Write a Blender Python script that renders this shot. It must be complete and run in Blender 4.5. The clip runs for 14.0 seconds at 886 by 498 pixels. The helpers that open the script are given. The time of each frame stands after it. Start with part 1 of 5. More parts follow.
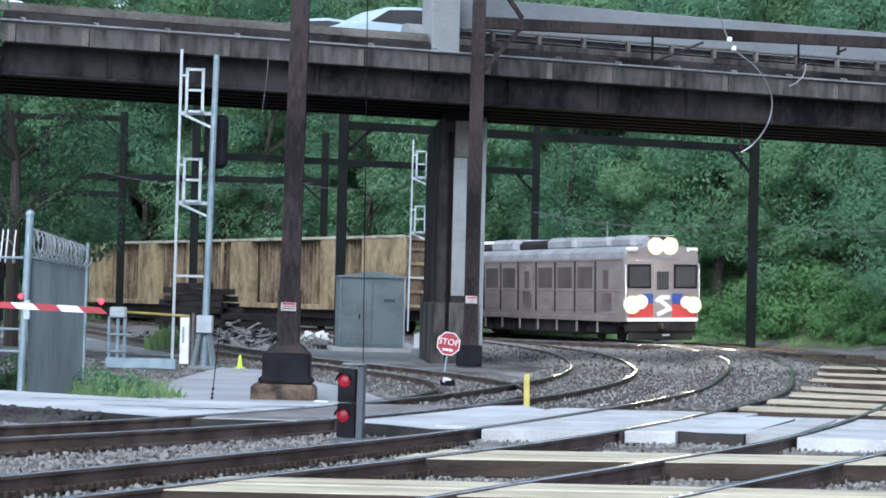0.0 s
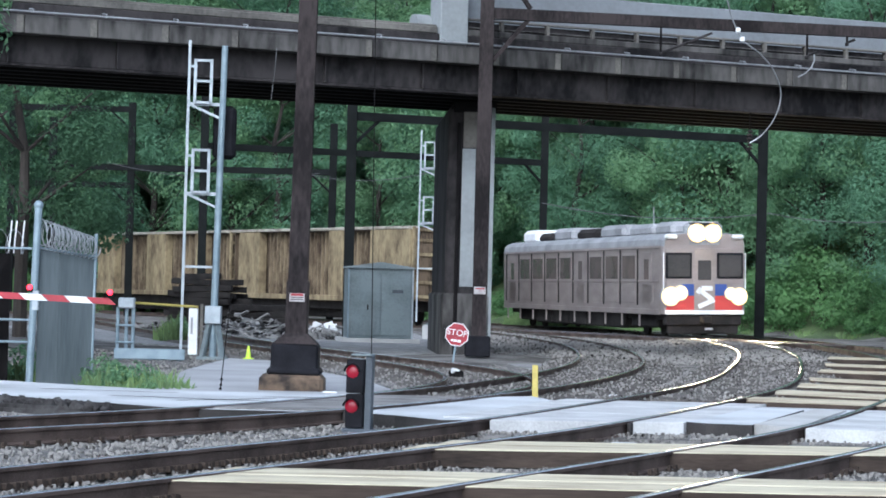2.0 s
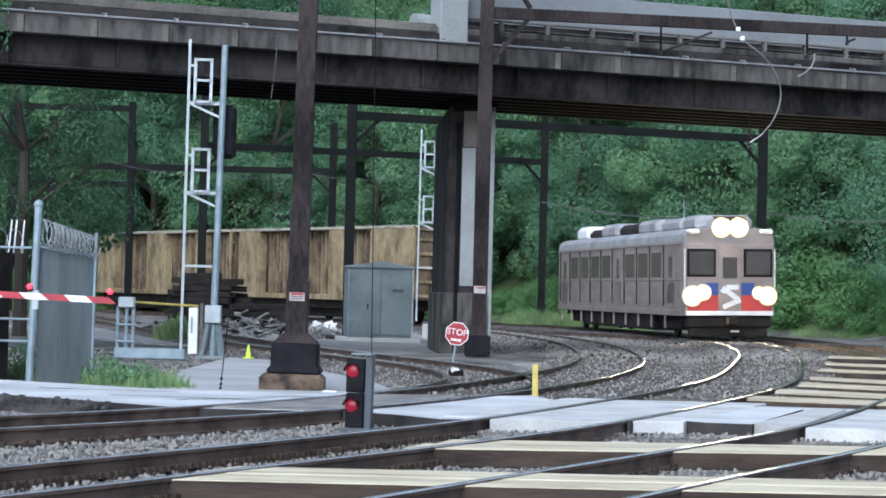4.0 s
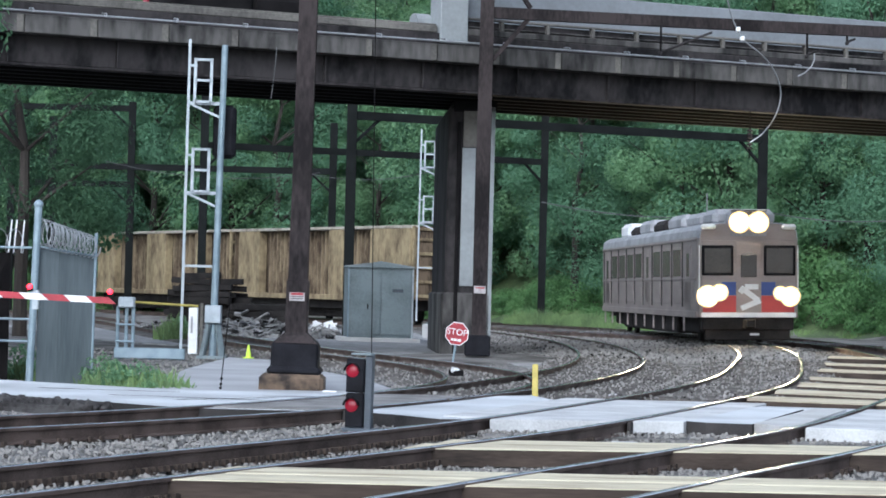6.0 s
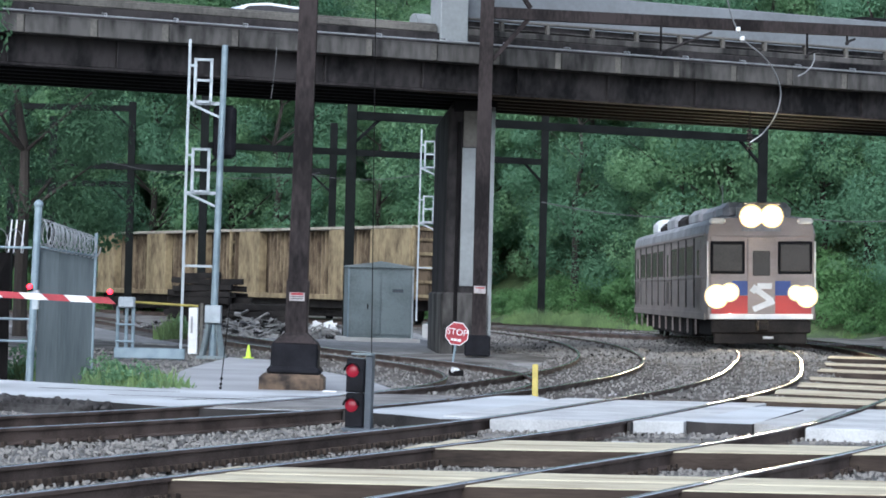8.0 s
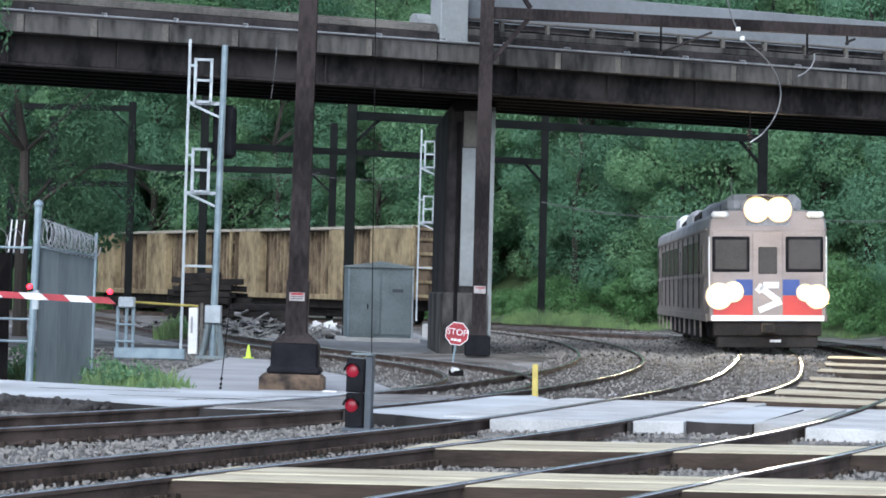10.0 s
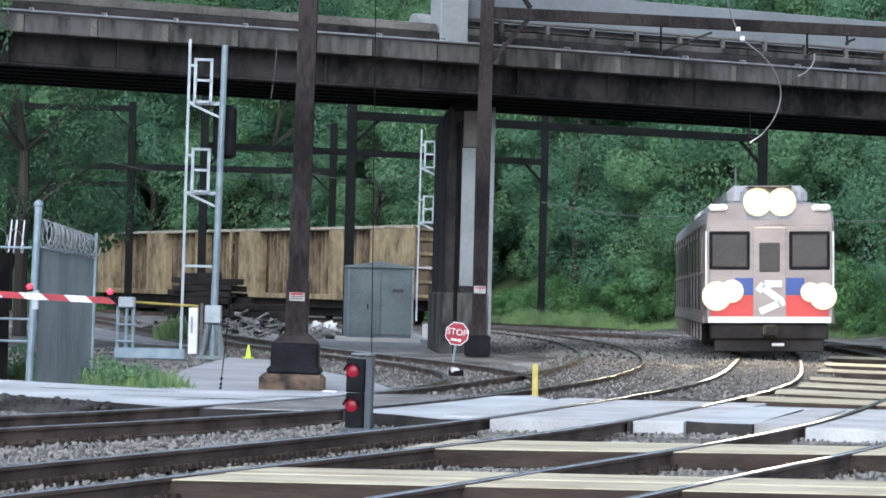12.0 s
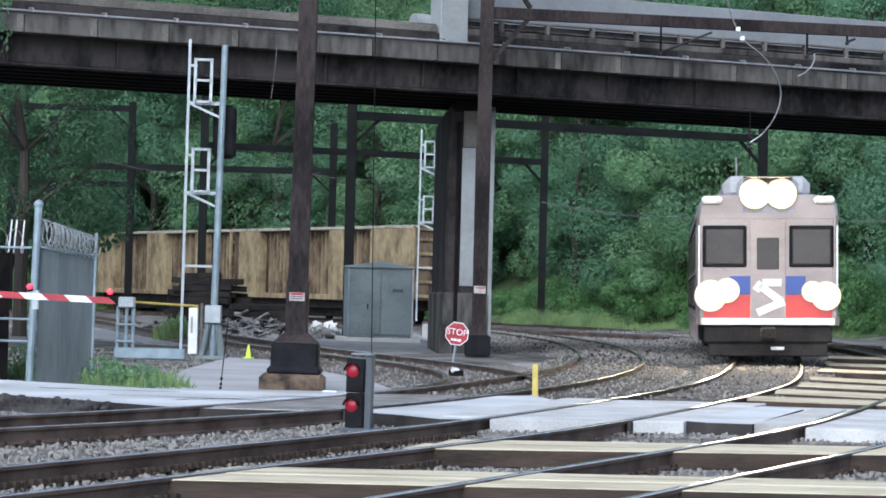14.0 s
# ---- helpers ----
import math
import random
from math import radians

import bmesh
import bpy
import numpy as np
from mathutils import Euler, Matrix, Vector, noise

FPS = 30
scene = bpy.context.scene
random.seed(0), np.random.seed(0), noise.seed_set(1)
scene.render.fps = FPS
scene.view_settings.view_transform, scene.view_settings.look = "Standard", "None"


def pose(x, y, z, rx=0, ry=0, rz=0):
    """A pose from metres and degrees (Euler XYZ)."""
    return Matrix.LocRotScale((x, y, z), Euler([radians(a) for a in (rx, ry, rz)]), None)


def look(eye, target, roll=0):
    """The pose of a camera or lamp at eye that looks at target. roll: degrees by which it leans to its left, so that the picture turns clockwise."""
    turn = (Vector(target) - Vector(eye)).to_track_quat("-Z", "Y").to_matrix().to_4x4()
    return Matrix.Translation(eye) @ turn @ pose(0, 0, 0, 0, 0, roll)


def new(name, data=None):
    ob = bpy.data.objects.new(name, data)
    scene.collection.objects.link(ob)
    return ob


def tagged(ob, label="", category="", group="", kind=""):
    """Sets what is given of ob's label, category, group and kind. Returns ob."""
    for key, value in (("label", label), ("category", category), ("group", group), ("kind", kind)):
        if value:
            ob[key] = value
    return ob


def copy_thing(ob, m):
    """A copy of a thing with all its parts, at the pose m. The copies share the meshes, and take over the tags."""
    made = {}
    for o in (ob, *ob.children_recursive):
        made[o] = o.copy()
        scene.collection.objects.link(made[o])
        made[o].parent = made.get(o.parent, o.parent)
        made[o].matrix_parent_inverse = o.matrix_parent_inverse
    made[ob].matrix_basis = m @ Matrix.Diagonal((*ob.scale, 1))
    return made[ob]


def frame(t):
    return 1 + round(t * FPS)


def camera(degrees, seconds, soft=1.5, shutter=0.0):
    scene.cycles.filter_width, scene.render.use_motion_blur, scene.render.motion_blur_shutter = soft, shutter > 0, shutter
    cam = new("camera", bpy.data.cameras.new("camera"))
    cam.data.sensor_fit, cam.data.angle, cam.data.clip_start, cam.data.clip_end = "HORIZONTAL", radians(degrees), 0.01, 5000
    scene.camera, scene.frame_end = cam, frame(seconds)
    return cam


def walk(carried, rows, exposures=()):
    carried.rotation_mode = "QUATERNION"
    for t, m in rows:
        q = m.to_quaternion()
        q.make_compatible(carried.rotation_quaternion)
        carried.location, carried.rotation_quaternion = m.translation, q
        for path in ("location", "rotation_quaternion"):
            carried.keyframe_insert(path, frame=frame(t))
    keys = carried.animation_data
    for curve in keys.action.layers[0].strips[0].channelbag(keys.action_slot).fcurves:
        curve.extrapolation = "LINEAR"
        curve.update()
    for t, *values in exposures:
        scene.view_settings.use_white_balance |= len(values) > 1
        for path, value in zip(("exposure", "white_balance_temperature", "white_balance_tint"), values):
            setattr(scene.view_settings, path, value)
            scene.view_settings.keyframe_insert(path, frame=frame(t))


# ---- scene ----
# ---------------- camera ----------------
EYE = Vector((0.0, 0.0, 1.45))


def aim(dx, dy):
    """The eye's pose, turned by a small hand movement in thousandths of a radian."""
    return Matrix.Translation(EYE) @ pose(0, 0, 0, 90 + 0.955, 0, 0) @ pose(0, 0, 0, 0, 0, 1.4) @ pose(0, 0, 0, math.degrees(dy / 1000), math.degrees(dx / 1000), 0)


cam = camera(19.77, 14.0, 1.75)
walk(cam, [(0.0, aim(-3.3, 3.9)), (0.1, aim(-2.4, 2.9)), (0.2, aim(-1.1, 2.2)), (0.3, aim(0.0, 0.7)), (0.4, aim(1.1, -0.1)),
           (0.5, aim(1.3, -0.8)), (0.6, aim(1.35, -1.2)), (0.8, aim(1.3, -1.25)), (1.0, aim(1.05, -1.05)), (1.2, aim(0.7, -0.7)),
           (1.5, aim(0.35, 0.0)), (1.8, aim(0.1, 0.3)), (2.0, aim(0.0, 0.3)), (2.3, aim(0.0, 0.0)), (2.6, aim(0.0, 0.0)), (14.0, aim(0.0, 0.0))],
     [(0.0, 0.68, 5450, 7), (3.0, 0.65, 5500, 7), (14.0, 0.60, 5620, 8)])

# ---------------- light ----------------
world = bpy.data.worlds.new("sky")
scene.world = world
world.use_nodes = True
sky = world.node_tree.nodes.new("ShaderNodeTexSky")
sky.sky_type, sky.sun_disc = "NISHITA", False
sky.sun_elevation, sky.sun_rotation = radians(38), radians(200)
sky.air_density, sky.dust_density = 1.0, 3.0
cloud = world.node_tree.nodes.new("ShaderNodeHueSaturation")
cloud.inputs["Saturation"].default_value = 0.45
world.node_tree.links.new(sky.outputs[0], cloud.inputs["Color"])
world.node_tree.links.new(cloud.outputs[0], world.node_tree.nodes["Background"].inputs[0])
world.node_tree.nodes["Background"].inputs[1].default_value = 0.15
sun = new("sun", bpy.data.lights.new("sun", "SUN"))
sun.data.energy, sun.data.angle, sun.data.color = 1.0, radians(30), (1.0, 0.97, 0.93)
sun.matrix_world = look((-20, -50, 48), (0, 40, 0))


# ---------------- materials ----------------
def mat(name, base, other=None, rough=0.7, metal=0.0, fine=30.0, coarse=1.5, bump=0.2, mix=0.38, stretch=(1, 1, 1), rand=0.0, emit=0.0, emit_color=None, single=False):
    """Surface with a coarse stain pattern, a fine grain and a little relief."""
    m = bpy.data.materials.new(name)
    m.use_nodes = True
    nt = m.node_tree
    bsdf = nt.nodes["Principled BSDF"]
    if other is None:
        other = [c * 0.6 for c in base]
    co = nt.nodes.new("ShaderNodeTexCoord")
    mp = nt.nodes.new("ShaderNodeMapping")
    mp.inputs["Scale"].default_value = stretch
    nt.links.new(co.outputs["Object"], mp.inputs["Vector"])
    n1, n2 = nt.nodes.new("ShaderNodeTexNoise"), nt.nodes.new("ShaderNodeTexNoise")
    n1.inputs["Scale"].default_value, n1.inputs["Detail"].default_value = coarse, 6
    n2.inputs["Scale"].default_value, n2.inputs["Detail"].default_value = fine, 4
    for n in (n1, n2):
        nt.links.new(mp.outputs[0], n.inputs["Vector"])
    add = nt.nodes.new("ShaderNodeMath")
    add.operation = "MULTIPLY_ADD"
    nt.links.new(n2.outputs[0], add.inputs[0])
    add.inputs[1].default_value = 0.45
    nt.links.new(n1.outputs[0], add.inputs[2])
    last = add.outputs[0]
    if rand:
        info = nt.nodes.new("ShaderNodeObjectInfo")
        isl = nt.nodes.new("ShaderNodeNewGeometry")
        a2 = nt.nodes.new("ShaderNodeMath")
        a2.operation = "MULTIPLY_ADD"
        both = nt.nodes.new("ShaderNodeMath")
        both.operation = "ADD"
        nt.links.new(isl.outputs["Random Per Island"] if single else info.outputs["Random"], both.inputs[0])
        nt.links.new(isl.outputs["Random Per Island"], both.inputs[1])
        nt.links.new(both.outputs[0], a2.inputs[0])
        a2.inputs[1].default_value = rand
        nt.links.new(last, a2.inputs[2])
        last = a2.outputs[0]
    ramp = nt.nodes.new("ShaderNodeValToRGB")
    shift = rand * 0.9
    ramp.color_ramp.elements[0].position = 0.72 - mix * 0.45 + shift
    ramp.color_ramp.elements[1].position = min(1.0, 0.72 + mix * 0.35 + shift)
    ramp.color_ramp.elements[0].color = (*other, 1)
    ramp.color_ramp.elements[1].color = (*base, 1)
    nt.links.new(last, ramp.inputs[0])
    nt.links.new(ramp.outputs[0], bsdf.inputs["Base Color"])
    bsdf.inputs["Roughness"].default_value = rough
    bsdf.inputs["Metallic"].default_value = metal
    if bump:
        bp = nt.nodes.new("ShaderNodeBump")
        bp.inputs["Strength"].default_value, bp.inputs["Distance"].default_value = bump, 0.02
        nt.links.new(add.outputs[0], bp.inputs["Height"])
        nt.links.new(bp.outputs[0], bsdf.inputs["Normal"])
    if emit:
        bsdf.inputs["Emission Color"].default_value = (*(emit_color or base), 1)
        bsdf.inputs["Emission Strength"].default_value = emit
    return m


BALLAST = mat("ballast", (0.23, 0.222, 0.213), (0.075, 0.07, 0.066), 0.95, 0, 18, 0.7, 1.0)
STONE = mat("stone", (0.27, 0.258, 0.243), (0.017, 0.015, 0.014), 0.9, 0, 25, 3, 0.4, 0.8, rand=0.3, single=True)
RUST_RAIL = mat("rail_rust", (0.135, 0.102, 0.088), (0.058, 0.043, 0.037), 0.75, 0.2, 60, 2, 0.25)
RAIL_TOP = mat("rail_worn_steel", (0.80, 0.79, 0.78), (0.58, 0.57, 0.56), 0.22, 1.0, 50, 3, 0.03)
CONCRETE = mat("concrete", (0.52, 0.52, 0.51), (0.36, 0.35, 0.34), 0.85, 0, 40, 0.8, 0.15)
PANEL_CONCRETE = mat("panel_concrete", (0.58, 0.585, 0.585), (0.38, 0.38, 0.385), 0.8, 0, 40, 1.2, 0.12)
ASPHALT = mat("asphalt", (0.60, 0.62, 0.64), (0.38, 0.39, 0.405), 0.9, 0, 70, 0.6, 0.3, 0.42)
PALE_GRAVEL = mat("pale_gravel", (0.36, 0.36, 0.36), (0.16, 0.156, 0.152), 0.95, 0, 40, 2.5, 0.8, 0.5)
PATH_ASPHALT = mat("path_asphalt", (0.42, 0.425, 0.44), (0.29, 0.29, 0.30), 0.95, 0, 60, 0.6, 0.3, 0.6)
RAMP = mat("ramp_asphalt", (0.25, 0.24, 0.235), (0.12, 0.115, 0.11), 0.95, 0, 50, 1.5, 0.4)
FASCIA = mat("fascia_concrete", (0.118, 0.112, 0.108), (0.026, 0.025, 0.025), 0.9, 0, 6, 1.3, 0.25, 0.36, (1, 1, 0.3))
BED = mat("brown_ballast", (0.17, 0.155, 0.142), (0.05, 0.044, 0.04), 0.95, 0, 22, 0.9, 1.0, 0.5)
SOIL = mat("dark_soil", (0.075, 0.072, 0.072), (0.02, 0.018, 0.018), 0.95, 0, 16, 2.2, 1.0, 0.4)
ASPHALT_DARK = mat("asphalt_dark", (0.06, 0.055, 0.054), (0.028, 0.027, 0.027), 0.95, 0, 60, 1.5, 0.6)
PARAPET = mat("parapet_concrete", (0.175, 0.163, 0.146), (0.072, 0.067, 0.062), 0.9, 0, 14, 0.6, 0.15, 0.4)
GIRDER = mat("girder_dark", (0.050, 0.045, 0.046), (0.009, 0.0085, 0.0095), 0.85, 0, 7, 0.7, 0.25, 0.36, (1, 1, 0.5))
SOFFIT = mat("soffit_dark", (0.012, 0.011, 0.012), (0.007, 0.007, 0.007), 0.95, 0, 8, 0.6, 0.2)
PIPE = mat("pipe_galvanised", (0.40, 0.41, 0.43), (0.26, 0.265, 0.28), 0.5, 0.5, 40, 2, 0.05)
GALV = mat("galvanised_steel", (0.27, 0.34, 0.385), (0.18, 0.235, 0.275), 0.5, 0.3, 50, 3, 0.05)
GALV_LIGHT = mat("galvanised_pale", (0.44, 0.485, 0.52), (0.31, 0.345, 0.38), 0.5, 0.3, 50, 3, 0.05)
BROWN_STEEL = mat("brown_steel", (0.045, 0.0365, 0.0365), (0.012, 0.0100, 0.0105), 0.8, 0.0, 18, 1.3, 0.3, 0.32, (1, 1, 0.3))
DARK_STEEL = mat("dark_steel", (0.012, 0.0105, 0.011), (0.005, 0.0045, 0.005), 0.85, 0.0, 30, 2, 0.2)
BLACK_BASE = mat("black_paint", (0.016, 0.016, 0.02), (0.008, 0.008, 0.01), 0.8, 0.0, 40, 3, 0.2)
FOOTING = mat("footing_concrete", (0.14, 0.098, 0.066), (0.022, 0.016, 0.013), 0.9, 0, 8, 2.6, 0.6, 0.34)
# two emissive tones that imitate glare around the headlamps
GLARE_RING = mat("glare_ring", (1.0, 0.85, 0.5), None, 0.2, 0, 30, 3, 0, emit=3.5, emit_color=(1.0, 0.80, 0.45))
GLARE_EDGE = mat("glare_edge", (1.0, 0.7, 0.3), None, 0.2, 0, 30, 3, 0, emit=0.9, emit_color=(1.0, 0.66, 0.25))
DWARF_POST = mat("dwarf_post", (0.075, 0.09, 0.11), (0.045, 0.055, 0.07), 0.5, 0.1, 30, 2, 0.05)
GREY_BOX = mat("grey_paint", (0.20, 0.24, 0.255), (0.135, 0.165, 0.175), 0.6, 0.1, 20, 1.2, 0.05)
FENCE_GREY = mat("fence_slat_grey", (0.135, 0.158, 0.17), (0.08, 0.096, 0.104), 0.6, 0.1, 8, 1.2, 0.08, 0.5, (4, 4, 0.3))
WIRE = mat("razor_wire", (0.62, 0.63, 0.64), (0.42, 0.43, 0.44), 0.4, 0.8, 50, 3, 0)
FADED = mat("faded_plate", (0.42, 0.40, 0.40), (0.22, 0.17, 0.17), 0.6, 0, 40, 6, 0.05)
WHITE = mat("white_paint", (0.84, 0.85, 0.86), (0.66, 0.66, 0.67), 0.55, 0, 30, 2, 0.05)
RED = mat("red_paint", (0.38, 0.028, 0.045), (0.26, 0.022, 0.032), 0.5, 0, 30, 2, 0.05)
YELLOW = mat("yellow_paint", (0.58, 0.48, 0.13), (0.42, 0.34, 0.09), 0.6, 0, 30, 3, 0.05)
CONE = mat("cone_lime", (0.62, 0.85, 0.06), (0.48, 0.68, 0.05), 0.5, 0, 30, 3, 0.02)
RED_LAMP = mat("red_lamp", (0.8, 0.02, 0.02), None, 0.3, 0, 30, 3, 0, emit=4.0, emit_color=(1.0, 0.02, 0.04))
RED_LENS = mat("red_lens", (0.2, 0.006, 0.02), None, 0.35, 0, 30, 3, 0, emit=0.10, emit_color=(1.0, 0.02, 0.07))
LAMP = mat("headlamp", (1.0, 0.9, 0.7), None, 0.2, 0, 30, 3, 0, emit=230.0, emit_color=(1.0, 0.74, 0.42))
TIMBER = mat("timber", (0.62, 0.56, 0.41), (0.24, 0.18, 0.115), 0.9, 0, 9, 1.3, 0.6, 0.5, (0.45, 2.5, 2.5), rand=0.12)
# the sleepers' old wood; also holds the shade on the decks' sides
OLD_OR_SHADED_TIMBER = mat("old_or_shaded_timber", (0.085, 0.065, 0.053), (0.03, 0.024, 0.021), 0.9, 0, 12, 1.2, 0.4, 0.6, (0.4, 4, 4))
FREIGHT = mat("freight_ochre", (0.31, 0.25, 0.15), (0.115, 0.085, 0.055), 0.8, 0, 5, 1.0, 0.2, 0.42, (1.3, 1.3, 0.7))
# rust, darkened further to carry the shade of the recessed bays
FREIGHT_RUST_SHADE = mat("freight_rust_shade", (0.14, 0.105, 0.072), (0.03, 0.022, 0.017), 0.85, 0, 7, 1.3, 0.25, 0.36, (1.6, 1.6, 0.5))
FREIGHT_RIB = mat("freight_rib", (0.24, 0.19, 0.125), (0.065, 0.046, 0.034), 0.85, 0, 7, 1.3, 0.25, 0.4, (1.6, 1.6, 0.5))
STEEL_CAR = mat("stainless", (0.37, 0.315, 0.295), (0.24, 0.20, 0.188), 0.5, 0.35, 16, 0.8, 0.05, 0.6, (1, 1, 3))
CAR_DARK = mat("car_underframe", (0.04, 0.036, 0.034), (0.02, 0.018, 0.018), 0.85, 0.1, 20, 1.5, 0.3)
CAR_ROOF = mat("car_roof", (0.42, 0.42, 0.44), (0.26, 0.26, 0.27), 0.6, 0.2, 12, 0.8, 0.1)
GLASS = mat("tinted_glass", (0.06, 0.055, 0.055), (0.04, 0.038, 0.038), 0.15, 0, 20, 1, 0)
SIDE_GLASS = mat("side_glass", (0.15, 0.12, 0.115), (0.09, 0.075, 0.07), 0.25, 0, 20, 1, 0)
CHORD = mat("wagon_chord", (0.42, 0.39, 0.33), (0.20, 0.175, 0.14), 0.8, 0, 9, 1.3, 0.1)
STRIPE = mat("red_stripe", (0.55, 0.06, 0.05), (0.45, 0.05, 0.05), 0.45, 0, 20, 1, 0)
BLUE = mat("blue_panel", (0.05, 0.09, 0.30), (0.04, 0.07, 0.24), 0.45, 0, 20, 1, 0)
BARK = mat("bark", (0.055, 0.046, 0.04), (0.022, 0.018, 0.016), 0.95, 0, 14, 2, 0.6, 0.6, (2, 2, 0.4))
GRASS = mat("grass", (0.17, 0.26, 0.095), (0.075, 0.12, 0.05), 0.9, 0, 30, 0.7, 0.4, rand=0.15)
EARTH = mat("earth_green", (0.14, 0.20, 0.08), (0.06, 0.09, 0.04), 0.95, 0, 6, 0.3, 0.5)
CAR_WHITE = mat("car_white", (0.80, 0.82, 0.84), (0.74, 0.76, 0.78), 0.25, 0, 5, 0.5, 0)
CAR_BLUE = mat("car_blue", (0.50, 0.60, 0.72), (0.46, 0.56, 0.68), 0.25, 0, 5, 0.5, 0)
BARRIER_GREY = mat("barrier_grey", (0.21, 0.225, 0.245), (0.16, 0.17, 0.185), 0.8, 0, 10, 0.5, 0.1)
PEDESTAL = mat("pedestal_concrete", (0.28, 0.30, 0.31), (0.21, 0.22, 0.23), 0.8, 0, 10, 0.8, 0.1)
RUBBLE = mat("scrap", (0.27, 0.265, 0.26), (0.010, 0.009, 0.010), 0.9, 0, 10, 2, 0.4, 0.6, rand=0.3, single=True)
CABLE = mat("cable", (0.16, 0.16, 0.165), (0.10, 0.10, 0.105), 0.6, 0.3, 10, 1, 0)


for m in (FASCIA, GIRDER, SOFFIT, BROWN_STEEL, DARK_STEEL, BLACK_BASE, CAR_DARK, SOIL, ASPHALT_DARK, FENCE_GREY, OLD_OR_SHADED_TIMBER, RUST_RAIL, FREIGHT, FREIGHT_RUST_SHADE, FREIGHT_RIB, RUBBLE, STONE, BED, BALLAST):
    m.node_tree.nodes["Principled BSDF"].inputs["Specular IOR Level"].default_value = 0.12
FAR_STEEL = mat("far_steel", (0.012, 0.0135, 0.0135), (0.007, 0.008, 0.008), 0.9, 0.0, 12, 1, 0.1)
FAR_STEEL.node_tree.nodes["Principled BSDF"].inputs["Specular IOR Level"].default_value = 0.12


def leaf_mat(name, a, b):
    m = mat(name, a, b, 0.75, 0, 3, 0.25, 0, 0.7, rand=0.22)
    nt = m.node_tree
    bsdf = nt.nodes["Principled BSDF"]
    bsdf.inputs["Specular IOR Level"].default_value = 0.2
    tr = nt.nodes.new("ShaderNodeBsdfTranslucent")
    mx = nt.nodes.new("ShaderNodeMixShader")
    mx.inputs[0].default_value = 0.45
    col = bsdf.inputs["Base Color"].links[0].from_socket
    nt.links.new(col, tr.inputs[0])
    nt.links.new(bsdf.outputs[0], mx.inputs[1])
    nt.links.new(tr.outputs[0], mx.inputs[2])
    nt.links.new(mx.outputs[0], nt.nodes["Material Output"].inputs[0])
    return m


LEAF = leaf_mat("leaf", (0.15, 0.282, 0.172), (0.073, 0.155, 0.10))
LEAF_DARK = leaf_mat("leaf_dark", (0.085, 0.165, 0.09), (0.038, 0.078, 0.05))
LEAF_BUSH = leaf_mat("leaf_bush", (0.18, 0.33, 0.135), (0.09, 0.19, 0.085))
LEAF_LIGHT = leaf_mat("leaf_light", (0.205, 0.35, 0.185), (0.105, 0.205, 0.12))


# ---------------- building helpers ----------------
def mesh_of(name, bm, material, smooth=False):
    me = bpy.data.meshes.new(name)
    bm.normal_update()
    bm.to_mesh(me)
    bm.free()
    for m in (material if isinstance(material, (list, tuple)) else [material]):
        me.materials.append(m)
    if smooth:
        me.polygons.foreach_set("use_smooth", [True] * len(me.polygons))
    return me


def part(name, bm, material, parent=None, label="", smooth=False, m=None):
    ob = new(name, mesh_of(name, bm, material, smooth))
    if parent is not None:
        ob.parent = parent
    if m is not None:
        ob.matrix_basis = m
    if label:
        ob["label"] = label
    return ob


def thing(name, label, category, m=None, group="", kind=""):
    ob = new(name)
    ob.empty_display_size = 0.2
    ob.matrix_basis = m or Matrix()
    return tagged(ob, label, category, group, kind)


def box(bm, sx, sy, sz, x=0, y=0, z=0, bevel=0.0, m=None, mi=0):
    """A box centred on x, y with its foot at z."""
    t = Matrix.Translation((x, y, z + sz / 2)) @ Matrix.Diagonal((sx, sy, sz, 1))
    if m is not None:
        t = m @ t
    r = bmesh.ops.create_cube(bm, size=1, matrix=t)
    vs = r["verts"]
    fs = {f for v in vs for f in v.link_faces}
    for f in fs:
        f.material_index = mi
    if bevel:
        es = list({e for v in vs for e in v.link_edges})
        bmesh.ops.bevel(bm, geom=es, offset=bevel, segments=1, affect="EDGES", profile=0.5)
    return bm


def rod(bm, a, b, r, r2=None, seg=10, mi=0):
    """A round bar from a to b."""
    a, b = Vector(a), Vector(b)
    d = b - a
    m = Matrix.Translation((a + b) / 2) @ d.to_track_quat("Z", "Y").to_matrix().to_4x4()
    res = bmesh.ops.create_cone(bm, cap_ends=True, segments=seg, radius1=r, radius2=r if r2 is None else r2, depth=d.length, matrix=m)
    for f in {f for v in res["verts"] for f in v.link_faces}:
        f.material_index = mi
    return bm


def beam(bm, a, b, w, h):
    """A squared bar from a to b."""
    a, b = Vector(a), Vector(b)
    d = b - a
    m = Matrix.Translation((a + b) / 2) @ d.to_track_quat("Y", "Z").to_matrix().to_4x4()
    bmesh.ops.create_cube(bm, size=1, matrix=m @ Matrix.Diagonal((w, d.length, h, 1)))
    return bm


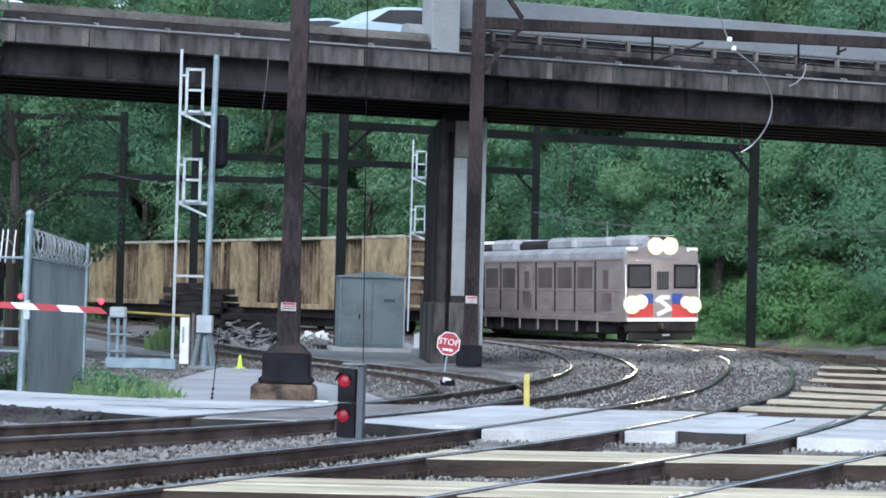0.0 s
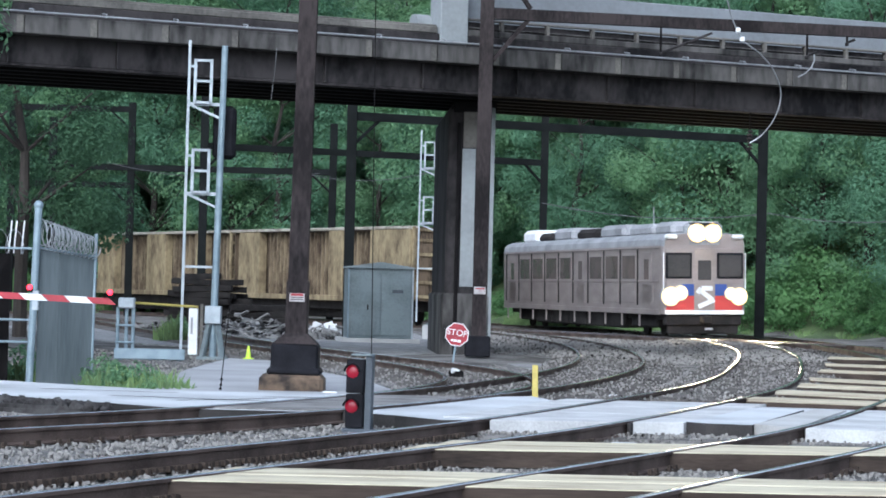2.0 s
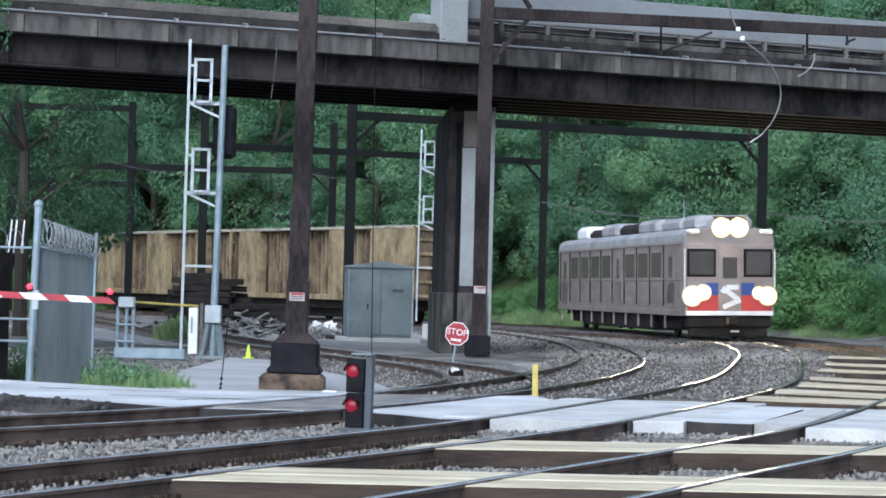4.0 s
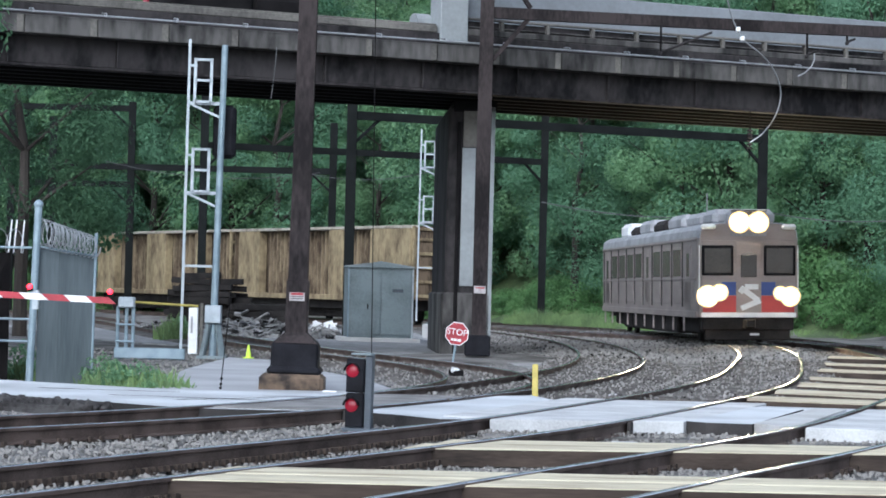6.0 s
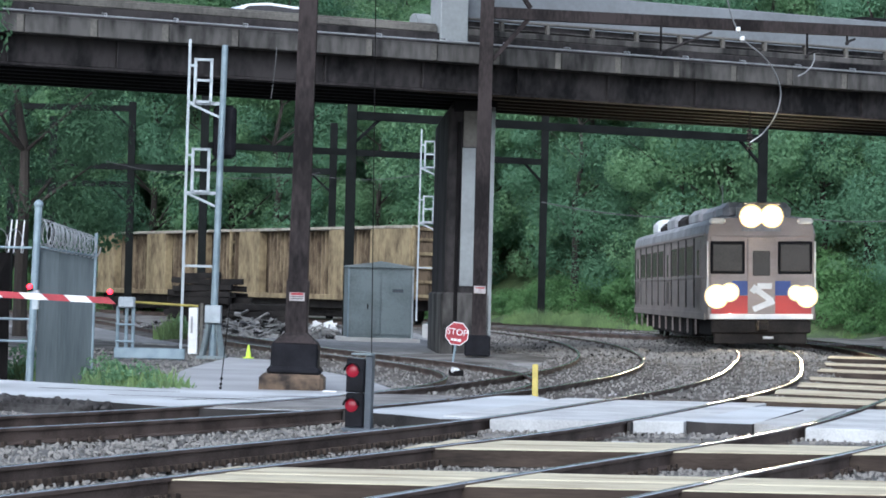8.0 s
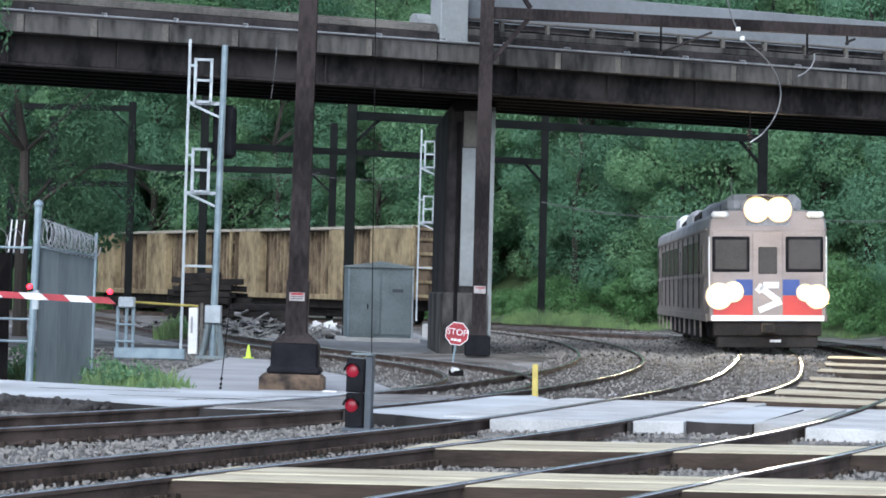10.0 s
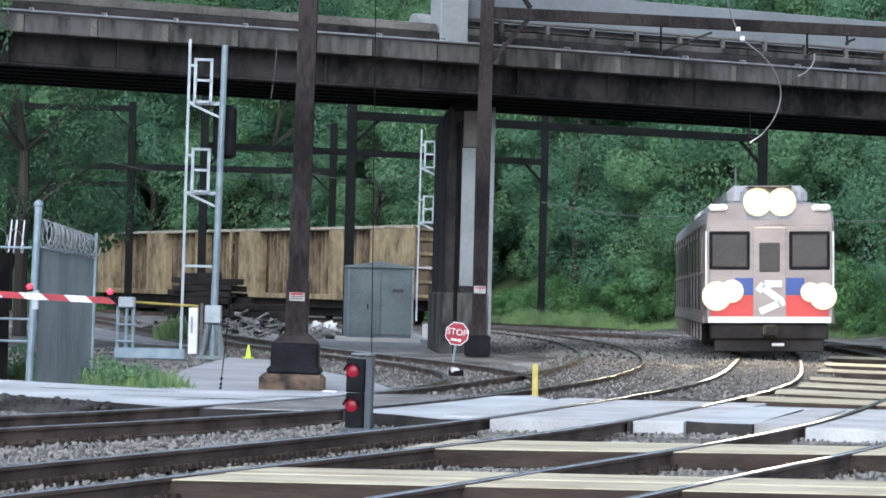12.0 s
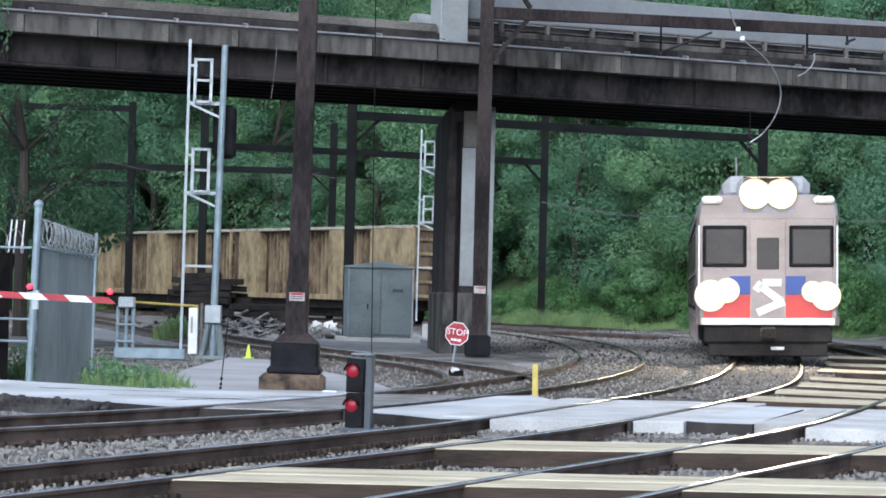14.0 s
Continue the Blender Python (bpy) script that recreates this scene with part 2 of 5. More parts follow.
def tube(bm, pts, r, seg=5):
    """One round wire through the points."""
    pts = [Vector(p) for p in pts]
    rings = []
    up = Vector((0.13, 0.31, 0.94)).normalized()
    for i, p in enumerate(pts):
        d = (pts[min(i + 1, len(pts) - 1)] - pts[max(i - 1, 0)]).normalized()
        u = d.cross(up if abs(d.dot(up)) < 0.95 else Vector((1, 0, 0))).normalized()
        v = d.cross(u)
        rings.append([bm.verts.new(p + (u * math.cos(2 * math.pi * k / seg) + v * math.sin(2 * math.pi * k / seg)) * r) for k in range(seg)])
    for a, b in zip(rings, rings[1:]):
        for k in range(seg):
            bm.faces.new((a[k], a[(k + 1) % seg], b[(k + 1) % seg], b[k]))
    bm.faces.new(rings[0][::-1])
    bm.faces.new(rings[-1])
    return bm


def smooth_path(pts, step=0.5):
    """An even walk along a smooth curve through plan points."""
    p = [Vector((x, y, 0)) for x, y in pts]
    p = [p[0] * 2 - p[1]] + p + [p[-1] * 2 - p[-2]]
    out = []
    for i in range(1, len(p) - 2):
        n = max(2, int((p[i + 1] - p[i]).length / 0.1))
        for k in range(n):
            t = k / n
            a, b, c, d = p[i - 1], p[i], p[i + 1], p[i + 2]
            out.append(0.5 * (2 * b + (c - a) * t + (2 * a - 5 * b + 4 * c - d) * t * t + (3 * b - a - 3 * c + d) * t ** 3))
    for _ in range(25):
        q = out[:]
        for i in range(8, len(out) - 8):
            q[i] = (out[i - 8] + out[i] + out[i + 8]) / 3
        out = q
    even, acc = [out[0]], 0.0
    for a, b in zip(out, out[1:]):
        acc += (b - a).length
        if acc >= step:
            even.append(b)
            acc = 0.0
    return even


def side(path, i):
    a, b = path[max(0, i - 1)], path[min(len(path) - 1, i + 1)]
    d = (b - a).normalized()
    return Vector((d.y, -d.x, 0)), d


def sweep(bm, path, off, profile, z=0.0, mats=None):
    """Draw a closed profile (across, up) along a path at a sideways offset."""
    rings = []
    for i, p in enumerate(path):
        s, _ = side(path, i)
        rings.append([bm.verts.new(p + s * (off + u) + Vector((0, 0, z + w))) for u, w in profile])
    n = len(profile)
    for a, b in zip(rings, rings[1:]):
        for k in range(n):
            f = bm.faces.new((a[k], b[k], b[(k + 1) % n], a[(k + 1) % n]))
            f.material_index = mats[k] if mats else 0
    bm.faces.new(rings[0][::-1])
    bm.faces.new(rings[-1])
    return bm


def slab(bm, pts, top, bottom):
    """A plate with a plan outline."""
    up = [bm.verts.new((x, y, top)) for x, y in pts]
    dn = [bm.verts.new((x, y, bottom)) for x, y in pts]
    bm.faces.new(up)
    bm.faces.new(dn[::-1])
    for i in range(len(pts)):
        j = (i + 1) % len(pts)
        bm.faces.new((up[j], up[i], dn[i], dn[j]))
    bmesh.ops.recalc_face_normals(bm, faces=bm.faces[:])
    return bm


# ---------------- plan of the tracks ----------------
TRACK_A = [(-7.3, 9.5), (-5.1, 14.2), (-2.87, 19.3), (-0.68, 24.2), (1.07, 28.5), (2.86, 34.6), (4.14, 39.2), (5.5, 44.8), (6.93, 54.0), (7.43, 57.8), (7.95, 61.4),
           (8.46, 65.3), (9.45, 75.2), (9.8, 84.0), (9.8, 89.7), (9.58, 95.0), (9.14, 100.5), (7.9, 108), (6.0, 114.5), (3.5, 121), (0, 128.5), (-4.5, 135.5)]
TRACK_B = [(-9.6, 18.0), (-7.0, 22.2), (-4.6, 26.0), (-3.0, 28.5), (-1.5, 31.8), (-0.2, 35.9), (1.2, 40.5), (2.75, 48.3), (3.75, 56), (4.25, 64), (4.4, 73),
           (4.0, 83), (2.0, 99), (-1, 112), (-6, 124), (-12, 134)]
TRACK_C = [(-0.6, 34.6), (0.15, 37.0), (0.78, 39.6), (1.04, 43.0), (0.8, 47.2), (-0.4, 52.5), (-2.6, 59), (-5.6, 70), (-9.5, 86), (-15, 108), (-22, 130)]
TRACK_R = [(-2.4, 10.5), (-1.1, 14.2), (0.2, 17.5), (1.75, 21.2), (3.42, 25.1), (4.9, 28.9), (7.1, 36.7), (9.0, 44.5), (10.6, 53), (12.0, 63), (13.0, 75), (13.2, 87), (12.6, 98), (11.2, 107)]
TRACK_F = [(14, 84), (8, 95), (1.5, 105.8), (-1.2, 110), (-19.7, 144), (-25, 154)]
PATHS = {k: smooth_path(v) for k, v in (("a", TRACK_A), ("b", TRACK_B), ("c", TRACK_C), ("r", TRACK_R), ("f", TRACK_F))}
RAIL_PROFILE = [(-0.07, -0.172), (0.07, -0.172), (0.07, -0.158), (0.012, -0.142), (0.012, -0.045), (0.036, -0.036), (0.036, -0.006), (0.028, 0.0), (-0.028, 0.0),
                (-0.036, -0.006), (-0.036, -0.036), (-0.012, -0.045), (-0.012, -0.142), (-0.07, -0.158)]
GROUND_Z = -0.2


# ---------------- ground, tracks, road ----------------
def build_ground():
    """One sheet to the horizon; it rises into a wooded hill behind the tracks."""
    bm = bmesh.new()
    xs = [-900, -400, -200, -120, -80] + [-60 + 2 * i for i in range(61)] + [80, 120, 200, 400, 900]
    ys = [-300, -100, -30, 0] + [4 + 2 * i for i in range(98)] + [220, 260, 340, 500, 900]
    rows = []
    for y in ys:
        row = []
        for x in xs:
            edge = 138 - 1.45 * max(0, min(x, 30)) - 0.2 * min(0, max(x, -40))
            h = max(0.0, y - edge)
            z = GROUND_Z + min(11.0, 0.30 * h) + (0.5 * noise.noise((x * 0.1, y * 0.1, 0)) if h > 0 else 0.02 * noise.noise((x * 0.8, y * 0.8, 0)))
            z += 0.2 * math.exp(-((x - 1.2) ** 2 + ((y - 63) / 3) ** 2) / 1.6)
            row.append(bm.verts.new((x, y, z)))
        rows.append(row)
    for a, b in zip(rows, rows[1:]):
        for k in range(len(xs) - 1):
            f = bm.faces.new((a[k], a[k + 1], b[k + 1], b[k]))
            c = f.calc_center_median()
            f.material_index = 1 if c.z > GROUND_Z + 0.12 or abs(c.x) > 40 or c.y < -20 else 0
    tagged(part("ground", bm, [BALLAST, EARTH], smooth=True), "grey crushed-stone ballast running into a green slope", "ground", kind="structure")


def build_track(key, label, lo=-1e9, hi=1e9):
    path = [p for p in PATHS[key] if lo < p.y < hi]
    tr = thing("railway_track", label, "railway track", group="tracks", kind="structure")
    for off in (-0.7535, 0.7535):
        bm = sweep(bmesh.new(), path, off, RAIL_PROFILE, 0.0, [0, 0, 0, 0, 0, 0, 1, 1, 1, 0, 0, 0, 0, 0])
        part("rail", bm, [RUST_RAIL, RAIL_TOP], tr)
    # sleepers, sunk in the ballast, and the plates under the rails
    bm, plates = bmesh.new(), bmesh.new()
    for i in range(1, len(path)):
        p = path[i]
        if p.y > 75 or (27.6 < p.y < 37):
            continue
        s, d = side(path, i)
        m = Matrix.Translation(p) @ Matrix(((s.x, d.x, 0, 0), (s.y, d.y, 0, 0), (0, 0, 1, 0), (0, 0, 0, 1)))
        box(bm, 2.6, 0.22, 0.16, 0, 0, -0.372, 0, m)
        for u in (-0.7535, 0.7535):
            for w in (-0.09, 0.09):
                box(plates, 0.03, 0.05, 0.05, u - 0.085, w, -0.18, 0, m)
                box(plates, 0.03, 0.05, 0.05, u + 0.085, w, -0.18, 0, m)
            box(plates, 0.26, 0.19, 0.016, u, 0, -0.187, 0, m)
    if key == "a":
        for i in range(1, len(path)):
            p = path[i]
            if not 15 < p.y < 28.5:
                continue
            s, d = side(path, i)
            for q in range(4):
                m = Matrix.Translation(p + d * (0.125 * q)) @ Matrix(((s.x, d.x, 0, 0), (s.y, d.y, 0, 0), (0, 0, 1, 0), (0, 0, 0, 1)))
                for u in (-0.7535, 0.7535):
                    box(plates, 0.06, 0.055, 0.05, u + 0.075, 0, -0.172, 0, m)
    tagged(part("sleepers", bm, OLD_OR_SHADED_TIMBER, tr), kind="stuff")
    tagged(part("rail_fastenings", plates, OLD_OR_SHADED_TIMBER, tr), kind="stuff")
    return tr


DECKS = (((-2.07, 19.26), (-1.61, 20.8), (6.0, 20.95), (6.0, 19.55)), ((-0.28, 23.75), (0.10, 25.4), (7.0, 26.3), (7.0, 25.0)),
         ((4.45, 36.9), (4.75, 38.7), (9.4, 37.1), (9.1, 35.3)), ((5.25, 40.0), (5.55, 42.1), (9.8, 39.0), (9.5, 36.9)), ((6.15, 43.6), (6.45, 45.5), (10.5, 42.2), (10.2, 40.3)),
         ((6.85, 47.2), (7.15, 49.1), (11.2, 44.9), (10.9, 42.9)), ((7.9, 53.0), (8.2, 55.0), (12.3, 52.6), (12.0, 50.6)), ((8.85, 58.3), (9.2, 60.7), (13.4, 58.6), (13.1, 56.2)),
         ((9.95, 65.3), (10.4, 67.8), (14.9, 66.9), (14.5, 64.4)))


def on_deck(x, y):
    for a, b, c, d in DECKS:
        t = (x - a[0]) / (d[0] - a[0])
        if t > -0.02 and a[1] + t * (d[1] - a[1]) - 0.1 < y < b[1] + t * (c[1] - b[1]) + 0.1:
            return True
    return False


ROAD = [(-30, 49), (-14, 41.2), (-6.6, 38.2), (-5.17, 37.1), (-3.82, 36.1), (-2.55, 36.15), (-1.27, 36.15), (0.18, 36.05), (1.34, 37.1), (1.63, 35.6), (2.48, 35.7), (3.7, 36.0),
        (4.1, 35.4), (5.18, 35.2), (9, 34.6), (20, 33.5), (20, 30.0), (5, 29.4), (4.2, 29.6), (3.6, 30.1), (2.6, 30.6), (2.0, 30.0), (0.71, 29.8), (0.02, 29.6), (-0.52, 30.4),
        (-1.12, 31.0), (-1.69, 30.8), (-3.09, 30.8), (-4.23, 31.9), (-4.96, 32.5), (-5.74, 33.3), (-14, 38.0), (-30, 46)]
SHOULDER = [(0.3, 30.2), (2.6, 30.9), (3.7, 30.3), (6.5, 29.6), (6.5, 28.5), (4.5, 28.4), (2.5, 28.9), (0.5, 28.7)]
BED_TOP = {"a": -0.075, "b": -0.105, "c": -0.125}


def inside(x, y, pts):
    hit = False
    for (x0, y0), (x1, y1) in zip(pts, pts[1:] + pts[:1]):
        if (y0 > y) != (y1 > y) and x < x0 + (y - y0) / (y1 - y0) * (x1 - x0):
            hit = not hit
    return hit


BED_LINES = {k: np.array([(p.x, p.y) for p in PATHS[k] if p.y > 37.5]) for k in BED_TOP}


def bed_height(x, y):
    """How high the ballast lies at a place of the plan."""
    z = GROUND_Z
    if inside(x, y, SHOULDER):
        z = -0.165
    if y > 37.5:
        for k, line in BED_LINES.items():
            d = math.sqrt(float(((line - (x, y)) ** 2).sum(axis=1).min()))
            if d < 1.75:
                z = max(z, BED_TOP[k] - max(0.0, d - 1.35) * 0.3)
    return z


def build_beds():
    """Shouldered ballast under the curving tracks, and low banks along the road's edge."""
    for k, top in BED_TOP.items():
        path = [p for p in PATHS[k] if p.y > 37.8]
        bm = sweep(bmesh.new(), path, 0, [(-1.8, -0.26), (1.8, -0.26), (1.35, top), (-1.35, top)])
        bmesh.ops.recalc_face_normals(bm, faces=bm.faces[:])
        tagged(part("ballast_bed", bm, BED), "brownish crushed-stone bed under the curving track", "ballast", kind="structure")
    tagged(part("ballast_bed", slab(bmesh.new(), SHOULDER, -0.165, -0.3), BALLAST), "grey ballast against the crossing panels", "ballast", kind="structure")
    bm = slab(bmesh.new(), [(-9.5, 35.7), (-5.74, 33.5), (-4.96, 32.7), (-4.0, 32.0), (-4.2, 31.4), (-5.0, 31.7), (-5.9, 32.3), (-9.0, 34.0)], -0.085, -0.3)
    bmesh.ops.bevel(bm, geom=bm.edges[:], offset=0.05, segments=2, affect="EDGES")
    rng = random.Random(31)
    for _ in range(160):
        t = rng.random()
        x, y = -6.6 + 2.4 * t + rng.uniform(-0.2, 0.2), 33.5 - 1.9 * t + rng.uniform(-0.35, 0.3)
        r = rng.uniform(0.03, 0.1)
        bmesh.ops.create_icosphere(bm, subdivisions=1, radius=r, matrix=Matrix.Translation((x, y, -0.095)) @ Euler((rng.uniform(0, 3), rng.uniform(0, 3), 0)).to_matrix().to_4x4() @ Matrix.Diagonal((1.2, 1, 0.6, 1)))
    tagged(part("soil_bank", bm, SOIL), "low bank of dark soil along the road's edge", "soil", kind="structure")


def build_stones():
    """Loose crushed stone beside the rails nearest the road."""
    rng = random.Random(4)
    vs, fs = [], []
    base = bmesh.new()
    bmesh.ops.create_icosphere(base, subdivisions=1, radius=1)
    bv = [v.co.copy() for v in base.verts]
    bf = [[v.index for v in f.verts] for f in base.faces]
    base.free()
    n = 0
    while n < 42000:
        far = rng.random() < 0.3
        y = rng.uniform(63, 108) if far else rng.uniform(30, 64) if rng.random() < 0.45 else rng.uniform(15.5, 31)
        x = rng.uniform(0.5, 13) if far else rng.uniform(-0.19 * y - 0.3, 0.19 * y + 0.3)
        if inside(x, y, ROAD):
            continue
        if on_deck(x, y):
            continue
        r = rng.uniform(0.03, 0.055) if far else rng.uniform(0.011, 0.031)
        ground = bed_height(x, y)
        o = len(vs)
        rot = Euler((rng.uniform(0, 6), rng.uniform(0, 6), rng.uniform(0, 6))).to_matrix()
        sc = Vector((rng.uniform(0.7, 1.3), rng.uniform(0.7, 1.3), rng.uniform(0.4, 0.75)))
        for v in bv:
            k = rot @ Vector((v.x * sc.x, v.y * sc.y, v.z * sc.z)) * (r * rng.uniform(0.75, 1.15))
            vs.append((x + k.x, y + k.y, ground + 0.005 + r * 0.4 + k.z))
        fs += [[o + i for i in f] for f in bf]
        n += 1
    me = bpy.data.meshes.new("ballast_stones")
    me.from_pydata(vs, [], fs)
    me.materials.append(STONE)
    tagged(new("ballast_stones", me), "loose grey crushed stones between the rails", "ballast", kind="stuff")


def between(key, lo, hi):
    return [(i, p) for i, p in enumerate(PATHS[key]) if lo <= p.y <= hi]


def strip(key, o1, o2, lo, hi):
    """A plan outline between two offsets of a track."""
    got = between(key, lo, hi)
    a = [p + side(PATHS[key], i)[0] * o1 for i, p in got]
    b = [p + side(PATHS[key], i)[0] * o2 for i, p in got]
    return [(v.x, v.y) for v in a] + [(v.x, v.y) for v in b[::-1]]


def build_road():
    bm = slab(bmesh.new(), ROAD, -0.035, -0.26)
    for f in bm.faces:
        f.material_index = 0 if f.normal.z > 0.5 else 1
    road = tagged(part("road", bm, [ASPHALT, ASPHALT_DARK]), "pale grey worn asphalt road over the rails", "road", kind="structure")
    bm = slab(bmesh.new(), [(-9.5, 72), (-5.5, 66), (-2.6, 66.5), (-0.4, 62.5), (0.3, 68), (-0.2, 84), (-1.0, 98), (-14, 104), (-16, 92)], -0.165, -0.3)
    tagged(part("gravel_apron", bm, PALE_GRAVEL), "pale gravel apron round the equipment shed", "gravel", kind="structure")
    bm = slab(bmesh.new(), [(1.55, 58.5), (2.25, 53.0), (2.75, 55.5), (3.1, 61), (3.2, 70), (1.9, 70)], -0.16, -0.3)
    tagged(part("gravel_bank", bm, PALE_GRAVEL), "pale gravel strip between the tracks by the pier", "gravel", kind="structure")
    crossing = thing("level_crossing", "concrete crossing panels set between the rails", "level crossing", kind="structure")
    def panel(key, o1, o2, n1, n2, lo, hi, material):
        """A panel between two offsets of a track, cut square to the road at its near end."""
        got = [(p, side(PATHS[key], i)[0]) for i, p in enumerate(PATHS[key])]
        edges = []
        for o, near in ((o1, n1), (o2, n2)):
            line = [p + s * o for p, s in got]
            at = [np.interp(q, [v.y for v in line], [v.x for v in line]) for q in (max(near, lo), hi)]
            edges.append([(at[0], max(near, lo))] + [(v.x, v.y) for v in line if max(near, lo) + 0.1 < v.y < hi - 0.1] + [(at[1], hi)])
        bm = slab(bmesh.new(), edges[0] + edges[1][::-1], -0.012, -0.24)
        bmesh.ops.bevel(bm, geom=[e for e in bm.edges if all(v.co.z > -0.1 for v in e.verts)], offset=0.012, segments=1, affect="EDGES")
        part("concrete_panel", bm, material, crossing)

    for key, o1, o2, n1, n2, hi, m in (("a", -0.66, 0.66, 29.47, 29.74, 35.8, PANEL_CONCRETE), ("a", 0.83, 1.36, 29.8, 29.98, 35.8, PANEL_CONCRETE), ("a", -1.4, -0.83, 30.2, 29.8, 36.0, PANEL_CONCRETE),
                                       ("r", -0.66, 0.66, 29.26, 29.0, 34.6, PANEL_CONCRETE), ("r", 0.83, 1.45, 29.0, 28.8, 34.5, PANEL_CONCRETE), ("b", -0.66, 0.66, 30.95, 30.95, 35.8, RAMP)):
        low = min(n1, n2)
        cuts = [low, low + (hi - low) * 0.36, low + (hi - low) * 0.7, hi]
        for a, b in zip(cuts, cuts[1:]):
            panel(key, o1, o2, n1 if a == low else a, n2 if a == low else a, a + 0.008, b - 0.008, m)
    bm = slab(bmesh.new(), [(2.62, 30.5), (3.14, 29.88), (3.66, 29.74), (4.9, 34.2), (4.0, 34.6)], -0.014, -0.24)
    # side faces take the darker asphalt
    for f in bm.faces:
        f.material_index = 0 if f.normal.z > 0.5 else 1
    part("infill_panel", bm, [ASPHALT, ASPHALT_DARK], crossing, "worn asphalt infill with darker sides")
    bm = slab(bmesh.new(), [(3.70, 29.86), (4.10, 29.2), (5.5, 34.4), (5.05, 34.3)], -0.008, -0.2)
    part("field_panel", bm, CONCRETE, crossing, "pale bleached panel beside the rail")
    for key, lo, hi in (("a", 29.9, 35.9), ("r", 29.3, 34.6), ("b", 30.9, 36.1)):
        for o1, o2 in ((-0.71, -0.665), (0.665, 0.71), (-0.835, -0.795), (0.795, 0.835)):
            # flat dark strips stand in for the grooves beside the rails
            part("flangeway", slab(bmesh.new(), strip(key, o1, o2, lo, hi), -0.029, -0.24), ASPHALT_DARK, crossing, "dark flangeway strip")
    for x0, y0, x1, y1, w in ((-5.6, 35.6, -3.6, 35.2, 0.06), (-4.4, 33.9, -1.9, 33.2, 0.06), (-3.4, 32.9, -2.2, 34.2, 0.05), (-2.4, 34.6, 0.4, 35.3, 0.06), (1.7, 33.5, 2.6, 35.6, 0.06)):
        bm = bmesh.new()
        p = Vector((x0, y0, 0))
        for k in range(1, 9):
            q = Vector((x0 + (x1 - x0) * k / 8, y0 + (y1 - y0) * k / 8 + 0.12 * noise.noise((x0 + k, y0, 3)), 0))
            dv = (q - p).normalized()
            nn = Vector((-dv.y, dv.x, 0)) * w * (0.6 + 0.6 * abs(noise.noise((k, x0, y0))))
            vs = [bm.verts.new((c.x, c.y, -0.031)) for c in (p - nn, q - nn, q + nn, p + nn)]
            bm.faces.new(vs)
            p = q
        part("road_crack", bm, ASPHALT_DARK, road, "dark tarred crack")
    bm = slab(bmesh.new(), [(-4.1, 36.35), (-2.75, 36.2), (-0.9, 36.3), (-0.75, 40), (-1.3, 44), (-2.3, 48), (-3.5, 54), (-4.6, 55.5), (-4.7, 47), (-4.5, 41)], -0.1, -0.3)
    tagged(part("pavement", bm, PATH_ASPHALT), "grey asphalt access path beside the tracks", "path", kind="structure")


def build_decks():
    """Timber decks laid across the rails, each of single boards."""
    rng = random.Random(9)
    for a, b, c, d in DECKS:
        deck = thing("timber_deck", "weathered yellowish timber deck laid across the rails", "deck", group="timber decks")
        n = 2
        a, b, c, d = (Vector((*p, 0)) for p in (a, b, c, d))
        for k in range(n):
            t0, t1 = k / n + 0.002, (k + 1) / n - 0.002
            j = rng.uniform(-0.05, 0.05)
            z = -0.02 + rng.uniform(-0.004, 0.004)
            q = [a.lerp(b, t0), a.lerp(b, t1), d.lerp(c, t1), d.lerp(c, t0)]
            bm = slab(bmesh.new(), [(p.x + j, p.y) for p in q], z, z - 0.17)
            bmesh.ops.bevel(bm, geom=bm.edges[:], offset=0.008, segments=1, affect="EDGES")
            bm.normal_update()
            # non-top faces take the dark timber: the fronts' shade is in the colour
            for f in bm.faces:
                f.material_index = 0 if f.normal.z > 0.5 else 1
            part("plank", bm, [TIMBER, OLD_OR_SHADED_TIMBER], deck)


build_ground()
build_track("a", "curved railway track with rusty rails and shiny heads")
build_track("b", "rusty curved railway track crossing the road")
build_track("c", "rusty siding track curving away behind the pier")
build_track("r", "railway track running across timber decks")
build_track("f", "distant track under the freight wagons")
build_beds()
build_stones()
build_road()
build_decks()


# ---------------- bridge ----------------
B0, B1 = Vector((-9.9, 56.6, 0)), Vector((11.75, 67.4, 0))
BD = (B1 - B0).normalized()
BN = Vector((-BD.y, BD.x, 0))
BRIDGE = Matrix(((BD.x, BN.x, 0, B0.x), (BD.y, BN.y, 0, B0.y), (0, 0, 1, 0), (0, 0, 0, 1)))
BLEN = (B1 - B0).length


